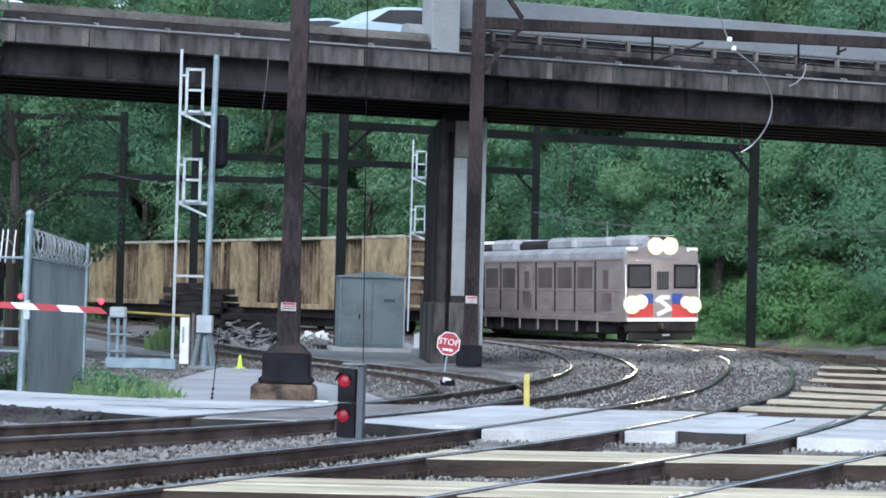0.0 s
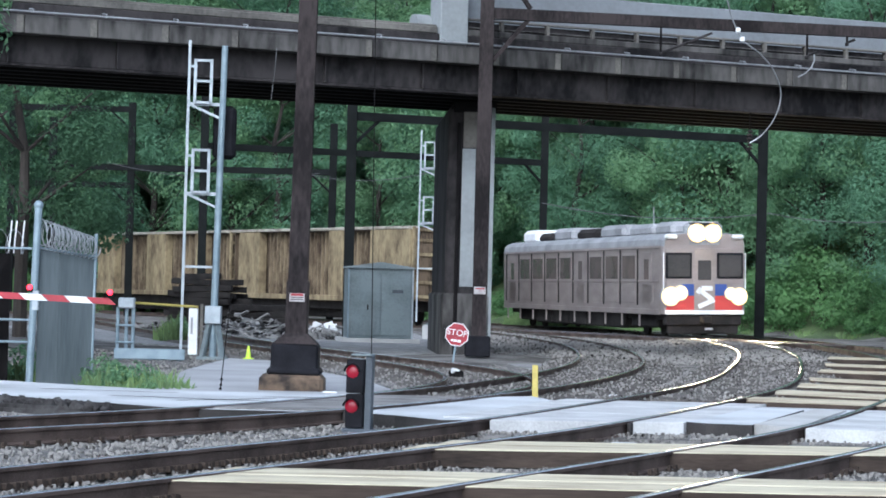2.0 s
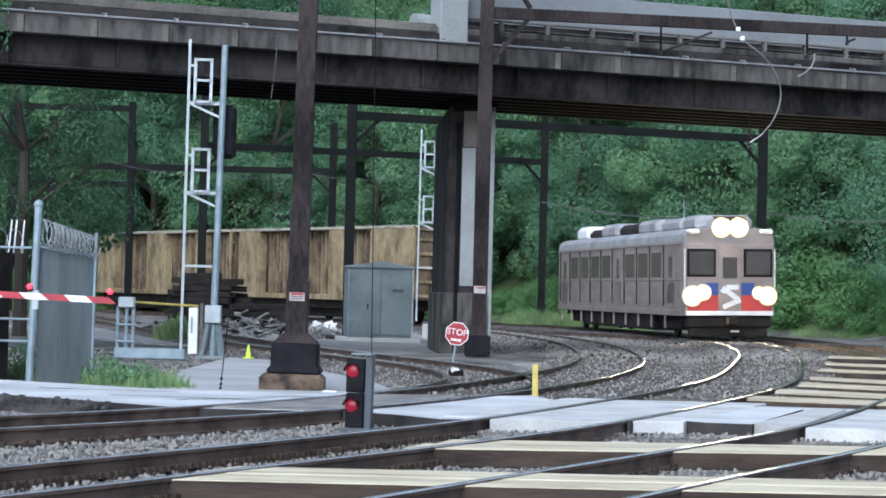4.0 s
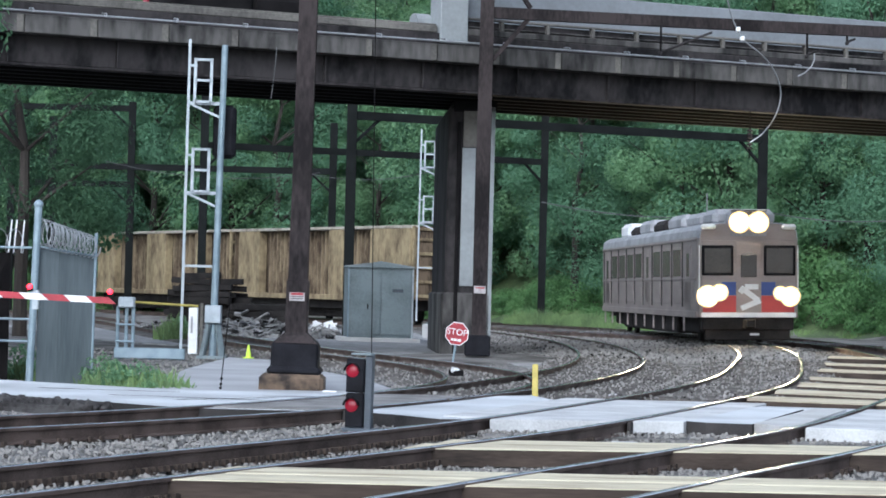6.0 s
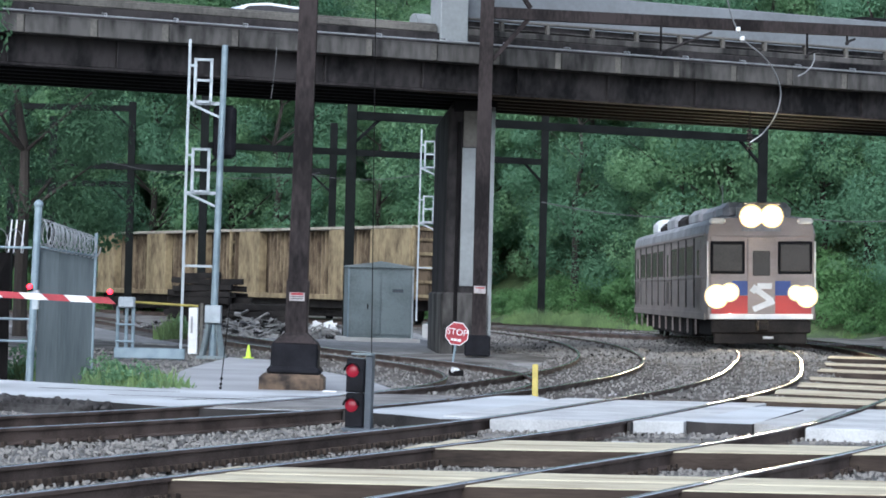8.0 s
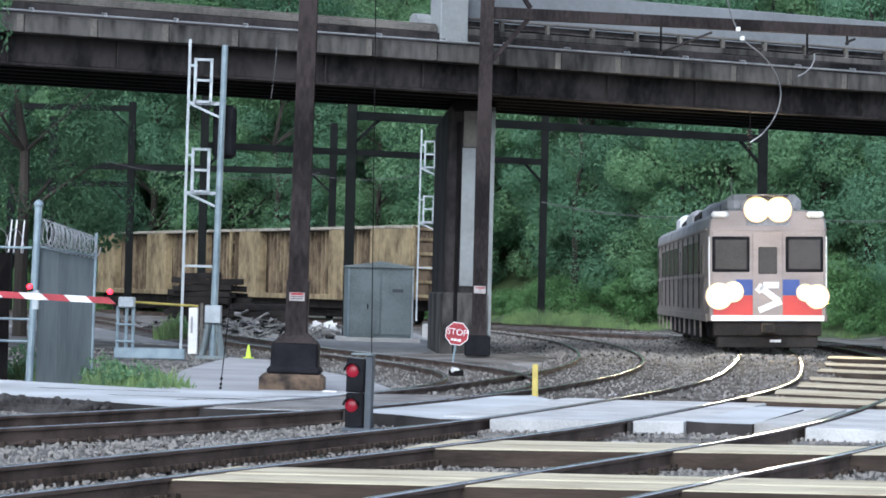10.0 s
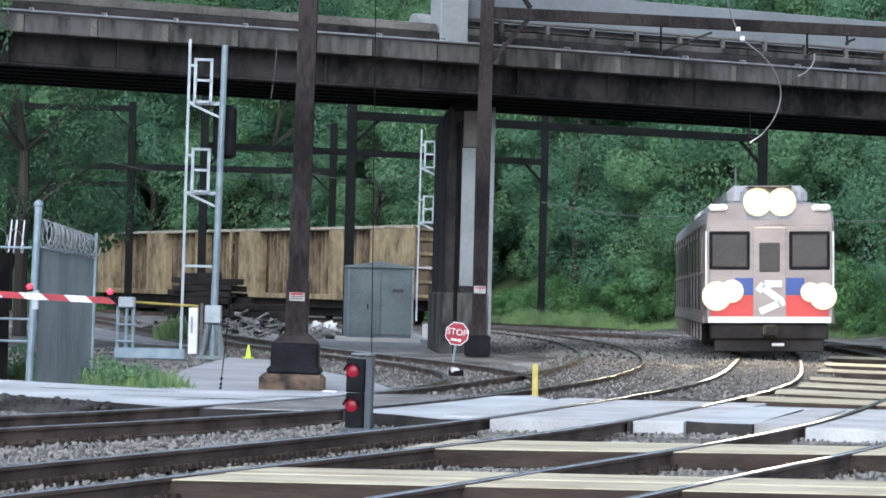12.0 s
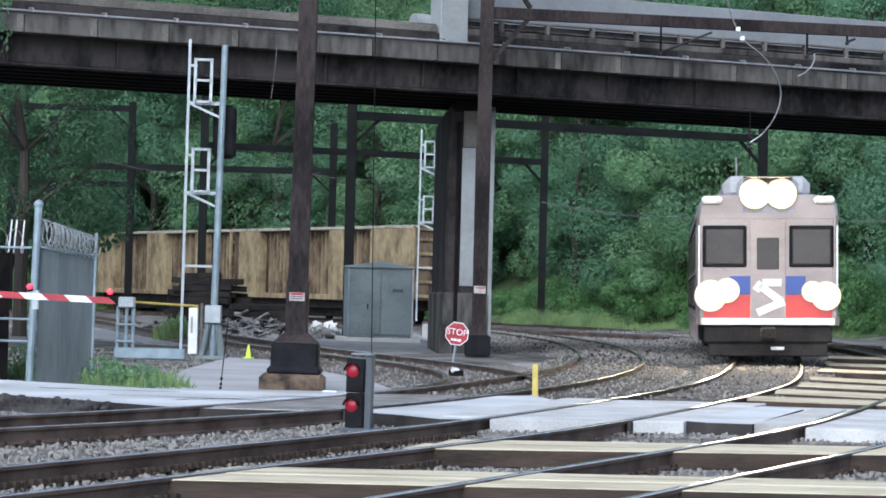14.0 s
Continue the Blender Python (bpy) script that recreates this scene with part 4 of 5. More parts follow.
def build_small_things():
    p = thing("marker_post", "white square marker post with a dark cap", "post", pose(-5.94, 61.0, -0.2))
    part("post", box(bmesh.new(), 0.22, 0.2, 1.12, 0, 0, 0, 0.015), WHITE, p)
    part("cap", box(bmesh.new(), 0.25, 0.22, 0.08, 0, 0, 1.12, 0.01), BROWN_STEEL, p)
    tagged(part("wooden_stake", box(bmesh.new(), 0.07, 0.06, 1.25, 0, 0, 0, 0.008), PARAPET, m=pose(-5.74, 60.9, -0.22)), "thin tan wooden stake beside the marker post", "stake")
    part("lettering_bar", box(bmesh.new(), 0.05, 0.006, 0.4, -0.03, -0.103, 0.5), PIPE, p)
    c = thing("traffic_cone", "small lime-yellow traffic cone on the path", "cone", pose(-4.15, 55, -0.1))
    part("base", box(bmesh.new(), 0.22, 0.22, 0.025, 0, 0, 0, 0.006), CONE, c)
    part("body", rod(bmesh.new(), (0, 0, 0.02), (0, 0, 0.29), 0.065, 0.02, 14), CONE, c)
    y = thing("yellow_marker", "short yellow painted marker post by the road", "post", pose(1.40, 37.18, -0.2, 0, -1, 0))
    part("post", box(bmesh.new(), 0.085, 0.06, 0.62, 0, 0, 0, 0.01), YELLOW, y)
    # stop sign
    s = thing("stop_sign", "small red octagonal stop sign on a leaning post", "sign", pose(0.27, 56.6, -0.2, 0, 7, 0))
    part("post", rod(bmesh.new(), (0, 0.03, 0), (0, 0.03, 0.9), 0.025), GALV, s)
    for nm, r, yy, mm in (("border", 0.275, 0.0, WHITE), ("face", 0.255, -0.008, RED)):
        bm = bmesh.new()
        bmesh.ops.create_cone(bm, cap_ends=True, segments=8, radius1=r, radius2=r, depth=0.012, matrix=Matrix.Translation((0, yy, 0.72)) @ Matrix.Rotation(radians(90), 4, "X") @ Matrix.Rotation(radians(22.5), 4, "Z"))
        part(nm, bm, mm, s)
    cu = bpy.data.curves.new("stop_lettering", "FONT")
    cu.body, cu.size, cu.extrude, cu.align_x, cu.align_y = "STOP", 0.195, 0.003, "CENTER", "CENTER"
    cu.materials.append(WHITE)
    t = new("stop_lettering", cu)
    t.parent = s
    t.matrix_basis = pose(0, -0.02, 0.755, 90, 0, 0)
    for x, w in ((-0.09, 0.05), (-0.02, 0.07), (0.07, 0.08)):
        part("lettering_bar", box(bmesh.new(), w, 0.004, 0.055, x, -0.018, 0.555), WHITE, s)
    # switch stand and litter
    w = thing("switch_lamp", "small dark switch machine with a white cover", "switch machine", pose(0.3, 47.5, -0.2, 0, 0, 20))
    part("case", box(bmesh.new(), 0.2, 0.3, 0.2, 0, 0, 0, 0.02), DARK_STEEL, w)
    part("cover", rod(bmesh.new(), (-0.12, -0.1, 0.2), (0.02, -0.1, 0.16), 0.05), WHITE, w)
    for x, yy, sx, sy, h, nm in ((2.8, 40.6, 0.2, 0.3, 0.05, "litter_bag"), (-1.65, 38.2, 0.22, 0.2, 0.1, "junction_box"), (2.05, 27.9, 0.28, 0.5, 0.02, "litter_sheet")):
        bm = box(bmesh.new(), sx, sy, h, 0, 0, 0, 0.01)
        for v in bm.verts:
            v.co += Vector((noise.noise(v.co * 9), noise.noise(v.co * 7 + Vector((3, 3, 3))), noise.noise(v.co * 8) * 0.4)) * 0.03
        tagged(part(nm, bm, WHITE, m=pose(x, yy, -0.18)), "crumpled white litter lying on the ballast", "litter")


def build_oddments():
    g = thing("guard_beam", "low pale blue-grey steel guard beam", "guard rail", pose(-7.1, 55.5, -0.2))
    part("beam", box(bmesh.new(), 1.55, 0.08, 0.24, 0.75, 0, 0.02, 0.02), GALV, g)
    for x in (0.1, 0.75, 1.4):
        part("post", box(bmesh.new(), 0.08, 0.08, 0.3, x, 0.07, -0.1, 0.01), GALV, g)
    tagged(part("barrier_rope", rod(bmesh.new(), (-6.78, 56.0, 1.05), (-5.5, 57.4, 0.98), 0.028, seg=6), YELLOW), "thin faded yellow rope stretched behind the gate", "rope")
    tagged(part("hanging_wire", rod(bmesh.new(), (-0.93, 32, 5.6), (-0.86, 31.8, 0.55), 0.006, seg=6), DARK_STEEL), "thin dark wire hanging by the signal", "wire")
    w = thing("marker_rod", "thin dark leaning marker rod beside the path", "rod", pose(-3.3, 38.2, -0.2, 0, 5, 0))
    part("rod", rod(bmesh.new(), (0, 0, 0), (0, 0, 1.5), 0.008, seg=6), DARK_STEEL, w)
    for z in (0.1, 0.16, 0.24):
        part("knot", box(bmesh.new(), 0.04, 0.04, 0.04, 0, 0, z, 0.01), DARK_STEEL, w)
    bm = bmesh.new()
    rng = random.Random(3)
    for _ in range(26):
        box(bm, rng.uniform(0.1, 0.35), rng.uniform(0.1, 0.3), rng.uniform(0.05, 0.2), rng.uniform(-0.45, 0.45), rng.uniform(-0.3, 0.3), rng.uniform(0, 0.35), 0.01, Matrix.Rotation(rng.uniform(-0.5, 0.5), 4, "Y"))
    tagged(part("white_debris", bm, WHITE, m=pose(-4.1, 88, -0.2)), "pile of white debris beside the siding", "debris", kind="stuff")
    tagged(part("hanging_wire", tube(bmesh.new(), [(-3.89, 57.7, 6.9), (-3.91, 57.7, 6.5), (-3.95, 57.7, 6.1), (-3.99, 57.7, 5.73)], 0.009), CABLE), "thin grey wire hanging down the bridge girder", "wire")
    loop = [(8.48, 61.4, 6.86), (8.65, 61.4, 6.95), (8.80, 61.4, 7.10), (8.87, 61.4, 7.28), (8.86, 61.4, 7.42)]
    tagged(part("cable_loop", tube(bmesh.new(), loop, 0.017), PIPE), "short bent cable loop hanging from the conduit", "cable")
    # broken span wire with insulators in front of the bridge
    pts = [(6.55, 60, 8.6), (6.75, 60.2, 8.05), (7.02, 60.4, 7.62), (7.5, 60.7, 7.3), (7.85, 61, 6.95), (8.05, 61.2, 6.45), (7.95, 61.3, 5.9), (7.65, 61.4, 5.45), (7.3, 61.4, 5.2)]
    ends = [Vector(p) for p in [pts[0]] + pts + [pts[-1]]]
    line = []
    for p0, p1, p2, p3 in zip(ends, ends[1:], ends[2:], ends[3:]):
        for k in range(5):
            t = k / 5
            line.append(0.5 * (2 * p1 + (p2 - p0) * t + (2 * p0 - 5 * p1 + 4 * p2 - p3) * t * t + (3 * p1 - p0 - 3 * p2 + p3) * t ** 3))
    bm = tube(bmesh.new(), line, 0.016)
    sp = tagged(part("span_wire", bm, PIPE), "pale looped span wire hanging from the gantry beam", "wire")
    for p in ((7.0, 60.4, 7.58), (6.88, 60.3, 7.78)):
        part("insulator", box(bmesh.new(), 0.11, 0.11, 0.12, *p, 0.02), WHITE, sp, "white insulator")
    for x, z, arm in ((5.2, 7.39, 1.25), (8.88, 7.48, 0.25), (9.9, 7.85, 0.2)):
        hg = thing("wire_hanger", "dark steel hanger under the gantry beam", "hanger", pose(x, 61.2 + 0.2 * (x - 0.93), 0), group="wire hangers")
        part("drop_rod", rod(bmesh.new(), (0, 0, z), (0, 0, 8.1), 0.03, seg=6), DARK_STEEL, hg)
        part("arm", rod(bmesh.new(), (0.0, 0, z + 0.03), (arm, 0, z + 0.03 + 0.42 * arm), 0.03, seg=6), GIRDER, hg)
        part("clamp", box(bmesh.new(), 0.09, 0.09, 0.1, 0, 0, z - 0.05, 0.02), GIRDER, hg)
    st = thing("insulator_string", "dark ribbed insulator string under the bridge", "insulator", pose(7.9, 66, 0))
    for k in range(6):
        part("disc", rod(bmesh.new(), (0, 0, 5.35 + 0.09 * k), (0, 0, 5.40 + 0.09 * k), 0.09, 0.05, 12), BROWN_STEEL, st)
    part("stem", rod(bmesh.new(), (0, 0, 5.1), (0, 0, 6.35), 0.02, seg=6), DARK_STEEL, st)


build_oddments()
build_mast(-5.22, 57.6, 1.07, "pale galvanised signal mast with ladder cages", 4.0)
build_mast(-0.25, 88, 1.0, "far galvanised signal mast with ladder cages", 0.0, 0.3)
tagged(part("mast_footing", box(bmesh.new(), 0.9, 0.9, 0.55, 0, 0, 0, 0.04), CONCRETE, m=pose(-0.2, 88, -0.24)), "pale concrete footing under the far signal mast", "footing")
build_shed()
build_dwarf_signal()
build_fence()
build_gate_arm()
build_small_things()


# ---------------- freight wagons ----------------
def build_wagon(m, label, panels):
    """A high-sided wagon; local x along it, the near side at y = -1.55."""
    L, W, Z0, H = 18.6, 3.0, 1.05, 3.15
    g = thing("freight_wagon", label, "freight wagon", m, group="freight wagons")
    bm = bmesh.new()
    for s in (-1, 1):
        box(bm, L, 0.08, H, 0, s * (W / 2 - 0.42), Z0)
    for s in (-1, 1):
        box(bm, 0.08, W - 0.2, H, s * (L / 2 - 0.05), 0, Z0)
    box(bm, L, W - 0.2, 0.1, 0, 0, Z0)
    part("body", bm, FREIGHT_RUST_SHADE, g, "rust-streaked wagon body with recess shade in its colour")
    part("top_chord", box(bmesh.new(), L + 0.05, 0.42, 0.13, 0, -W / 2 + 0.1, Z0 + H - 0.1, 0.02), CHORD, g)
    part("top_chord", box(bmesh.new(), L + 0.05, 0.2, 0.14, 0, W / 2, Z0 + H - 0.1, 0.02), FREIGHT, g)
    part("side_sill", box(bmesh.new(), L, 0.22, 0.24, 0, -W / 2, Z0 - 0.1, 0.02), FREIGHT, g)
    for x, pw in panels:
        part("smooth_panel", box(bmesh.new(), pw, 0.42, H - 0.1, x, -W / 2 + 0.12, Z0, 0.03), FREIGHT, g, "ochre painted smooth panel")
    k = -L / 2 + 0.15
    while k < L / 2:
        if all(abs(k - x) > pw / 2 + 0.1 for x, pw in panels):
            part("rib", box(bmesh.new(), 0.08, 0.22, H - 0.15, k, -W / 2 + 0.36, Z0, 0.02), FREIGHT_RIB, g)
        k += 0.4
    for z in (0.1, 0.7, 1.3, 1.9, 2.5, 2.95):
        part("end_rib", box(bmesh.new(), 0.12, W - 0.15, 0.14, L / 2 + 0.02, 0, Z0 + z, 0.02), FREIGHT, g)
    for yy in (-W / 2 + 0.1, 0, W / 2 - 0.1):
        part("end_post", box(bmesh.new(), 0.14, 0.14, H, L / 2 + 0.03, yy, Z0, 0.02), FREIGHT, g)
    part("underframe", box(bmesh.new(), L - 1.5, 2.2, 0.46, 0, 0, Z0 - 0.47), CAR_DARK, g)
    # added dark block so the gap under the wagon reads as shaded
    part("underbody_fill", box(bmesh.new(), L - 7.5, 1.5, 0.42, 0, 0.2, 0.18, 0.05), CAR_DARK, g)
    for s in (-1, 1):
        b = part("bogie", box(bmesh.new(), 2.6, 0.25, 0.34, s * 6.7, -1.0, 0.42, 0.05), CAR_DARK, g)
        for dx in (-0.85, 0.85):
            part("wheel", rod(bmesh.new(), (s * 6.7 + dx, -0.82, 0.46), (s * 6.7 + dx, -0.68, 0.46), 0.46, seg=24), CAR_DARK, b)
            part("wheel", rod(bmesh.new(), (s * 6.7 + dx, 0.82, 0.46), (s * 6.7 + dx, 0.68, 0.46), 0.46, seg=24), CAR_DARK, b)
        part("coupler", box(bmesh.new(), 0.8, 0.3, 0.28, s * (L / 2 + 0.35), 0, 0.75, 0.04), CAR_DARK, g)
    return g


FD = math.degrees(math.atan2(110 - 144, -1.2 + 19.7))
fu = Vector((18.5, -34, 0)).normalized()
build_wagon(Matrix.Translation(Vector((-0.7, 109.6, 0)) - fu * 7.9) @ pose(0, 0, 0, 0, 0, FD), "ochre and rust high-sided freight wagon with ribbed sides", ((7.45, 3.7), (2.2, 1.36), (-7.2, 2.35)))
build_wagon(Matrix.Translation(Vector((-0.7, 109.6, 0)) - fu * 27.0) @ pose(0, 0, 0, 0, 0, FD), "ochre and rust high-sided freight wagon with ribbed sides", ((5.9, 1.2), (0.1, 2.6), (-7.05, 2.5)))


def build_scrap():
    """Heaps of scrap and stacked ties beside the far siding."""
    rng = random.Random(11)
    for cx, cy, n, spread, hh in ((-5.9, 84, 230, 1.7, 0.7), (-4.4, 82, 200, 1.6, 0.5), (-6.8, 86.5, 150, 1.4, 1.0), (-9.6, 92, 110, 1.5, 0.5), (-3.0, 84, 110, 1.6, 0.5)):
        bm = bmesh.new()
        for _ in range(n):
            a, r = rng.uniform(0, 6.28), spread * math.sqrt(rng.random())
            z = hh * (1 - r / spread) * rng.random()
            mm = Matrix.Translation((cx + r * math.cos(a) * 1.4, cy + r * math.sin(a), -0.22 + z)) @ Euler((rng.uniform(-0.5, 0.5), rng.uniform(-0.5, 0.5), rng.uniform(0, 6))).to_matrix().to_4x4()
            kind = rng.random()
            if kind < 0.25:
                ln = rng.uniform(0.5, 1.3)
                rod(bm, mm @ Vector((-ln / 2, 0, 0.03)), mm @ Vector((ln / 2, 0, 0.03)), rng.uniform(0.015, 0.04), seg=6)
            elif kind < 0.6:
                box(bm, rng.uniform(0.3, 0.9), rng.uniform(0.08, 0.26), rng.uniform(0.015, 0.05), 0, 0, 0, 0, mm)
            else:
                box(bm, rng.uniform(0.1, 0.3), rng.uniform(0.08, 0.2), rng.uniform(0.05, 0.12), 0, 0, 0, 0, mm)
        tagged(part("scrap_heap", bm, RUBBLE), "low heap of dark and pale scrap by the siding", "scrap heap", kind="stuff")
    st = thing("tie_stack", "dark stack of old railway ties by the siding", "timber stack", pose(-8.0, 88, -0.2, 0, 0, -8))
    for lay in range(10):
        for k in range(6):
            if lay > 3 and k > 9 - lay:
                continue
            bm = box(bmesh.new(), 2.4 - 0.13 * max(0, lay - 3) + rng.uniform(-0.4, 0.4), 0.22, 0.2, rng.uniform(-0.5, 0.5), 0.26 * k - 0.6, 0.21 * lay, 0.015, Matrix.Rotation(rng.uniform(-0.2, 0.2), 4, "Z") @ Matrix.Rotation(rng.uniform(-0.05, 0.05), 4, "Y"))
            part("tie", bm, CAR_DARK, st)
    st = thing("tie_stack", "dark low stack of old railway ties", "timber stack", pose(-6.0, 87.5, -0.2, 0, 0, 12))
    for lay in range(5):
        for k in range(4):
            bm = box(bmesh.new(), 2.4 + rng.uniform(-0.2, 0.2), 0.22, 0.2, rng.uniform(-0.25, 0.25), 0.27 * k - 0.4, 0.21 * lay, 0.015, Matrix.Rotation(rng.uniform(-0.22, 0.22), 4, "Z") @ Matrix.Rotation(rng.uniform(-0.06, 0.06), 4, "Y"))
            part("tie", bm, CAR_DARK, st)


build_scrap()


# ---------------- commuter train ----------------
def build_train():
    """Local y runs back from the front face, z up from the rail heads."""
    L, HW = 25.9, 1.6
    t = thing("commuter_train", "dull stainless commuter rail car with blazing headlights", "train")
    prof = [(-HW, 0.84), (HW, 0.84), (HW, 3.36)]
    for k in range(1, 10):
        a = math.pi * k / 10
        prof.append((HW * math.copysign(abs(math.cos(a)) ** 0.42, math.cos(a)), 3.36 + 0.48 * math.sin(a) ** 0.62))
    prof.append((-HW, 3.36))
    bm = bmesh.new()
    rings = []
    for y, k in ((0.0, 0.955), (0.10, 0.985), (0.3, 1.0), (L - 0.3, 1.0), (L, 0.97)):
        rings.append([bm.verts.new((x * k, y, 0.84 + (z - 0.84) * (0.985 if k < 1 else 1))) for x, z in prof])
    n = len(prof)
    for a, b in zip(rings, rings[1:]):
        for k in range(n):
            f = bm.faces.new((a[k], a[(k + 1) % n], b[(k + 1) % n], b[k]))
            f.material_index = 1 if k >= 2 and k < n - 1 else 0
    bm.faces.new(rings[0])
    bm.faces.new(rings[-1][::-1])
    bmesh.ops.recalc_face_normals(bm, faces=bm.faces[:])
    part("body_shell", bm, [STEEL_CAR, CAR_ROOF], t, "dull brownish stainless shell")
    # sides: pillars, windows, belt, doors
    for s in (-1, 1):
        x = s * HW
        part("belt_rail", box(bmesh.new(), 0.05, L - 0.8, 0.07, x, L / 2, 2.02, 0.01), STEEL_CAR, t)
        part("roof_gutter", box(bmesh.new(), 0.06, L - 0.6, 0.06, x, L / 2, 3.26, 0.01), STEEL_CAR, t)
        part("side_sill", box(bmesh.new(), 0.06, L - 0.6, 0.2, x, L / 2, 0.82, 0.01), STEEL_CAR, t)
        nb = 10
        w = (L - 1.6) / nb
        for k in range(nb):
            yy = 0.8 + w * (k + 0.5)
            if k in (0, 4, 9):
                d = part("side_door", box(bmesh.new(), 0.03, 1.2, 2.05, x, yy, 1.08, 0.008), STEEL_CAR, t)
                part("door_window", box(bmesh.new(), 0.02, 0.6, 0.75, x + s * 0.014, yy, 2.12, 0.004), SIDE_GLASS, d)
            else:
                wf = part("window_frame", box(bmesh.new(), 0.03, 1.95, 1.04, x, yy, 2.06, 0.01), STEEL_CAR, t)
                part("window_pane", box(bmesh.new(), 0.02, 1.76, 0.88, x + s * 0.012, yy, 2.14, 0.004), SIDE_GLASS, wf)
            part("side_panel", box(bmesh.new(), 0.03, w * 0.72, 0.72, x, yy, 1.24, 0.01), STEEL_CAR, t)
            part("pillar_groove", box(bmesh.new(), 0.05, 0.16, 2.1, x, yy + w / 2, 1.15, 0.01), CAR_DARK, t)
            part("step_post", box(bmesh.new(), 0.05, 0.14, 0.56, x * 0.985, yy + w / 2 - 0.16, 0.36, 0.01), STEEL_CAR, t)
    # front: stripe, emblem, windows, door, lamps
    y = -0.02
    part("front_panel", box(bmesh.new(), 2.96, 0.05, 2.4, 0, 0.0, 0.86, 0.02), STEEL_CAR, t)
    part("sill_band", box(bmesh.new(), 3.0, 0.05, 0.15, 0, y - 0.02, 0.84, 0.01), WHITE, t, "white sill band")
    part("front_stripe", box(bmesh.new(), 2.9, 0.02, 0.52, 0, y - 0.012, 1.0, 0.005), STRIPE, t, "red front stripe")
    for s in (-1, 1):
        part("blue_field", box(bmesh.new(), 0.5, 0.02, 0.42, s * 0.6, y - 0.012, 1.53, 0.005), BLUE, t)
        wf = part("windscreen_frame", box(bmesh.new(), 1.0, 0.04, 0.95, s * 0.98, y - 0.01, 2.15, 0.03), BLACK_BASE, t)
        part("windscreen", box(bmesh.new(), 0.86, 0.02, 0.8, s * 0.98, y - 0.034, 2.22, 0.02), GLASS, wf)
    dr = part("end_door", box(bmesh.new(), 0.8, 0.05, 2.2, 0, y - 0.01, 1.0, 0.01), STEEL_CAR, t)
    part("door_window", box(bmesh.new(), 0.5, 0.03, 0.72, 0, y - 0.035, 2.1, 0.02), GLASS, dr)
    em = bmesh.new()
    for (x0, z0), (x1, z1) in (((0.30, 1.80), (-0.12, 1.80)), ((-0.20, 1.74), (0.26, 1.40)), ((0.28, 1.34), (-0.24, 1.12)), ((-0.28, 1.62), (-0.14, 1.80)), ((0.24, 1.44), (0.32, 1.26))):
        beam(em, (x0, y - 0.06, z0), (x1, y - 0.06, z1), 0.02, 0.17)
    part("emblem", em, WHITE, t, "white angular emblem")
    part("bumper", box(bmesh.new(), 2.9, 0.4, 0.40, 0, 0.25, 0.43, 0.04), CAR_DARK, t)
    part("number_bar", box(bmesh.new(), 0.3, 0.01, 0.07, 0.22, 0.135, 0.27), WHITE, t)
    part("coupler", box(bmesh.new(), 0.34, 0.7, 0.3, 0, -0.1, 0.5, 0.05), CAR_DARK, t)
    part("pilot", box(bmesh.new(), 2.7, 0.12, 0.34, 0, 0.2, 0.12, 0.03), CAR_DARK, t)
    # lamps
    for x, z, r in ((-1.30, 1.5, 0.24), (-0.92, 1.62, 0.16), (1.31, 1.5, 0.21), (1.0, 1.6, 0.12), (-0.3, 3.82, 0.23), (0.3, 3.82, 0.23)):
        h = part("lamp_housing", rod(bmesh.new(), (x, 0.1, z), (x, y - 0.065, z), r + 0.13, seg=28), CAR_ROOF, t)
        # glowing rings stand in for glare; the lenses are oversized too
        part("lamp_glare", rod(bmesh.new(), (x, y - 0.06, z), (x, y - 0.078, z), r + 0.06, r + 0.06, seg=24), GLARE_RING, h, "warm glowing ring imitating headlamp glare")
        part("rim", rod(bmesh.new(), (x, y - 0.05, z), (x, y - 0.072, z), r + 0.11, r + 0.11, seg=28), GLARE_EDGE, h, "fainter outer ring imitating headlamp glare")
        bm = bmesh.new()
        bmesh.ops.create_uvsphere(bm, u_segments=24, v_segments=10, radius=r, matrix=Matrix.Translation((x, y - 0.075, z)) @ Matrix.Diagonal((1, 0.25, 1, 1)))
        part("lamp_lens", bm, LAMP, h, "blazing warm headlamp", smooth=True)
    # added plate, no known train part: blocks lamp light towards the bridge soffit
    part("lamp_light_shield", box(bmesh.new(), 1.1, 0.5, 0.02, 0, -0.03, 4.18, 0.005), CAR_DARK, t, "added thin plate keeping headlamp light off the bridge underside")
    part("lamp_hood", box(bmesh.new(), 1.4, 0.5, 0.95, 0, 0.24, 3.26, 0.14), CAR_ROOF, t)
    for s in (-1, 1):
        part("marker_hood", box(bmesh.new(), 0.46, 0.3, 0.17, s * 1.27, 0.02, 3.60, 0.06), WHITE, t, "pale marker light hood")
        part("grab_rail", rod(bmesh.new(), (s * 1.56, -0.05, 1.3), (s * 1.56, -0.05, 3.1), 0.02, seg=8), WHITE, t)
    # roof gear
    for yy, ln, h, mm in ((1.9, 2.2, 0.42, CAR_ROOF), (5.0, 3.2, 0.4, CAR_ROOF), (9.2, 3.4, 0.44, CAR_ROOF), (13.2, 3.0, 0.38, CAR_DARK), (17.0, 3.2, 0.46, CAR_ROOF), (20.3, 2.2, 0.34, CAR_DARK), (23.2, 2.4, 0.48, WHITE)):
        part("roof_unit", box(bmesh.new(), 2.0, ln, h * 1.3, 0, yy, 3.72, 0.17), mm, t)
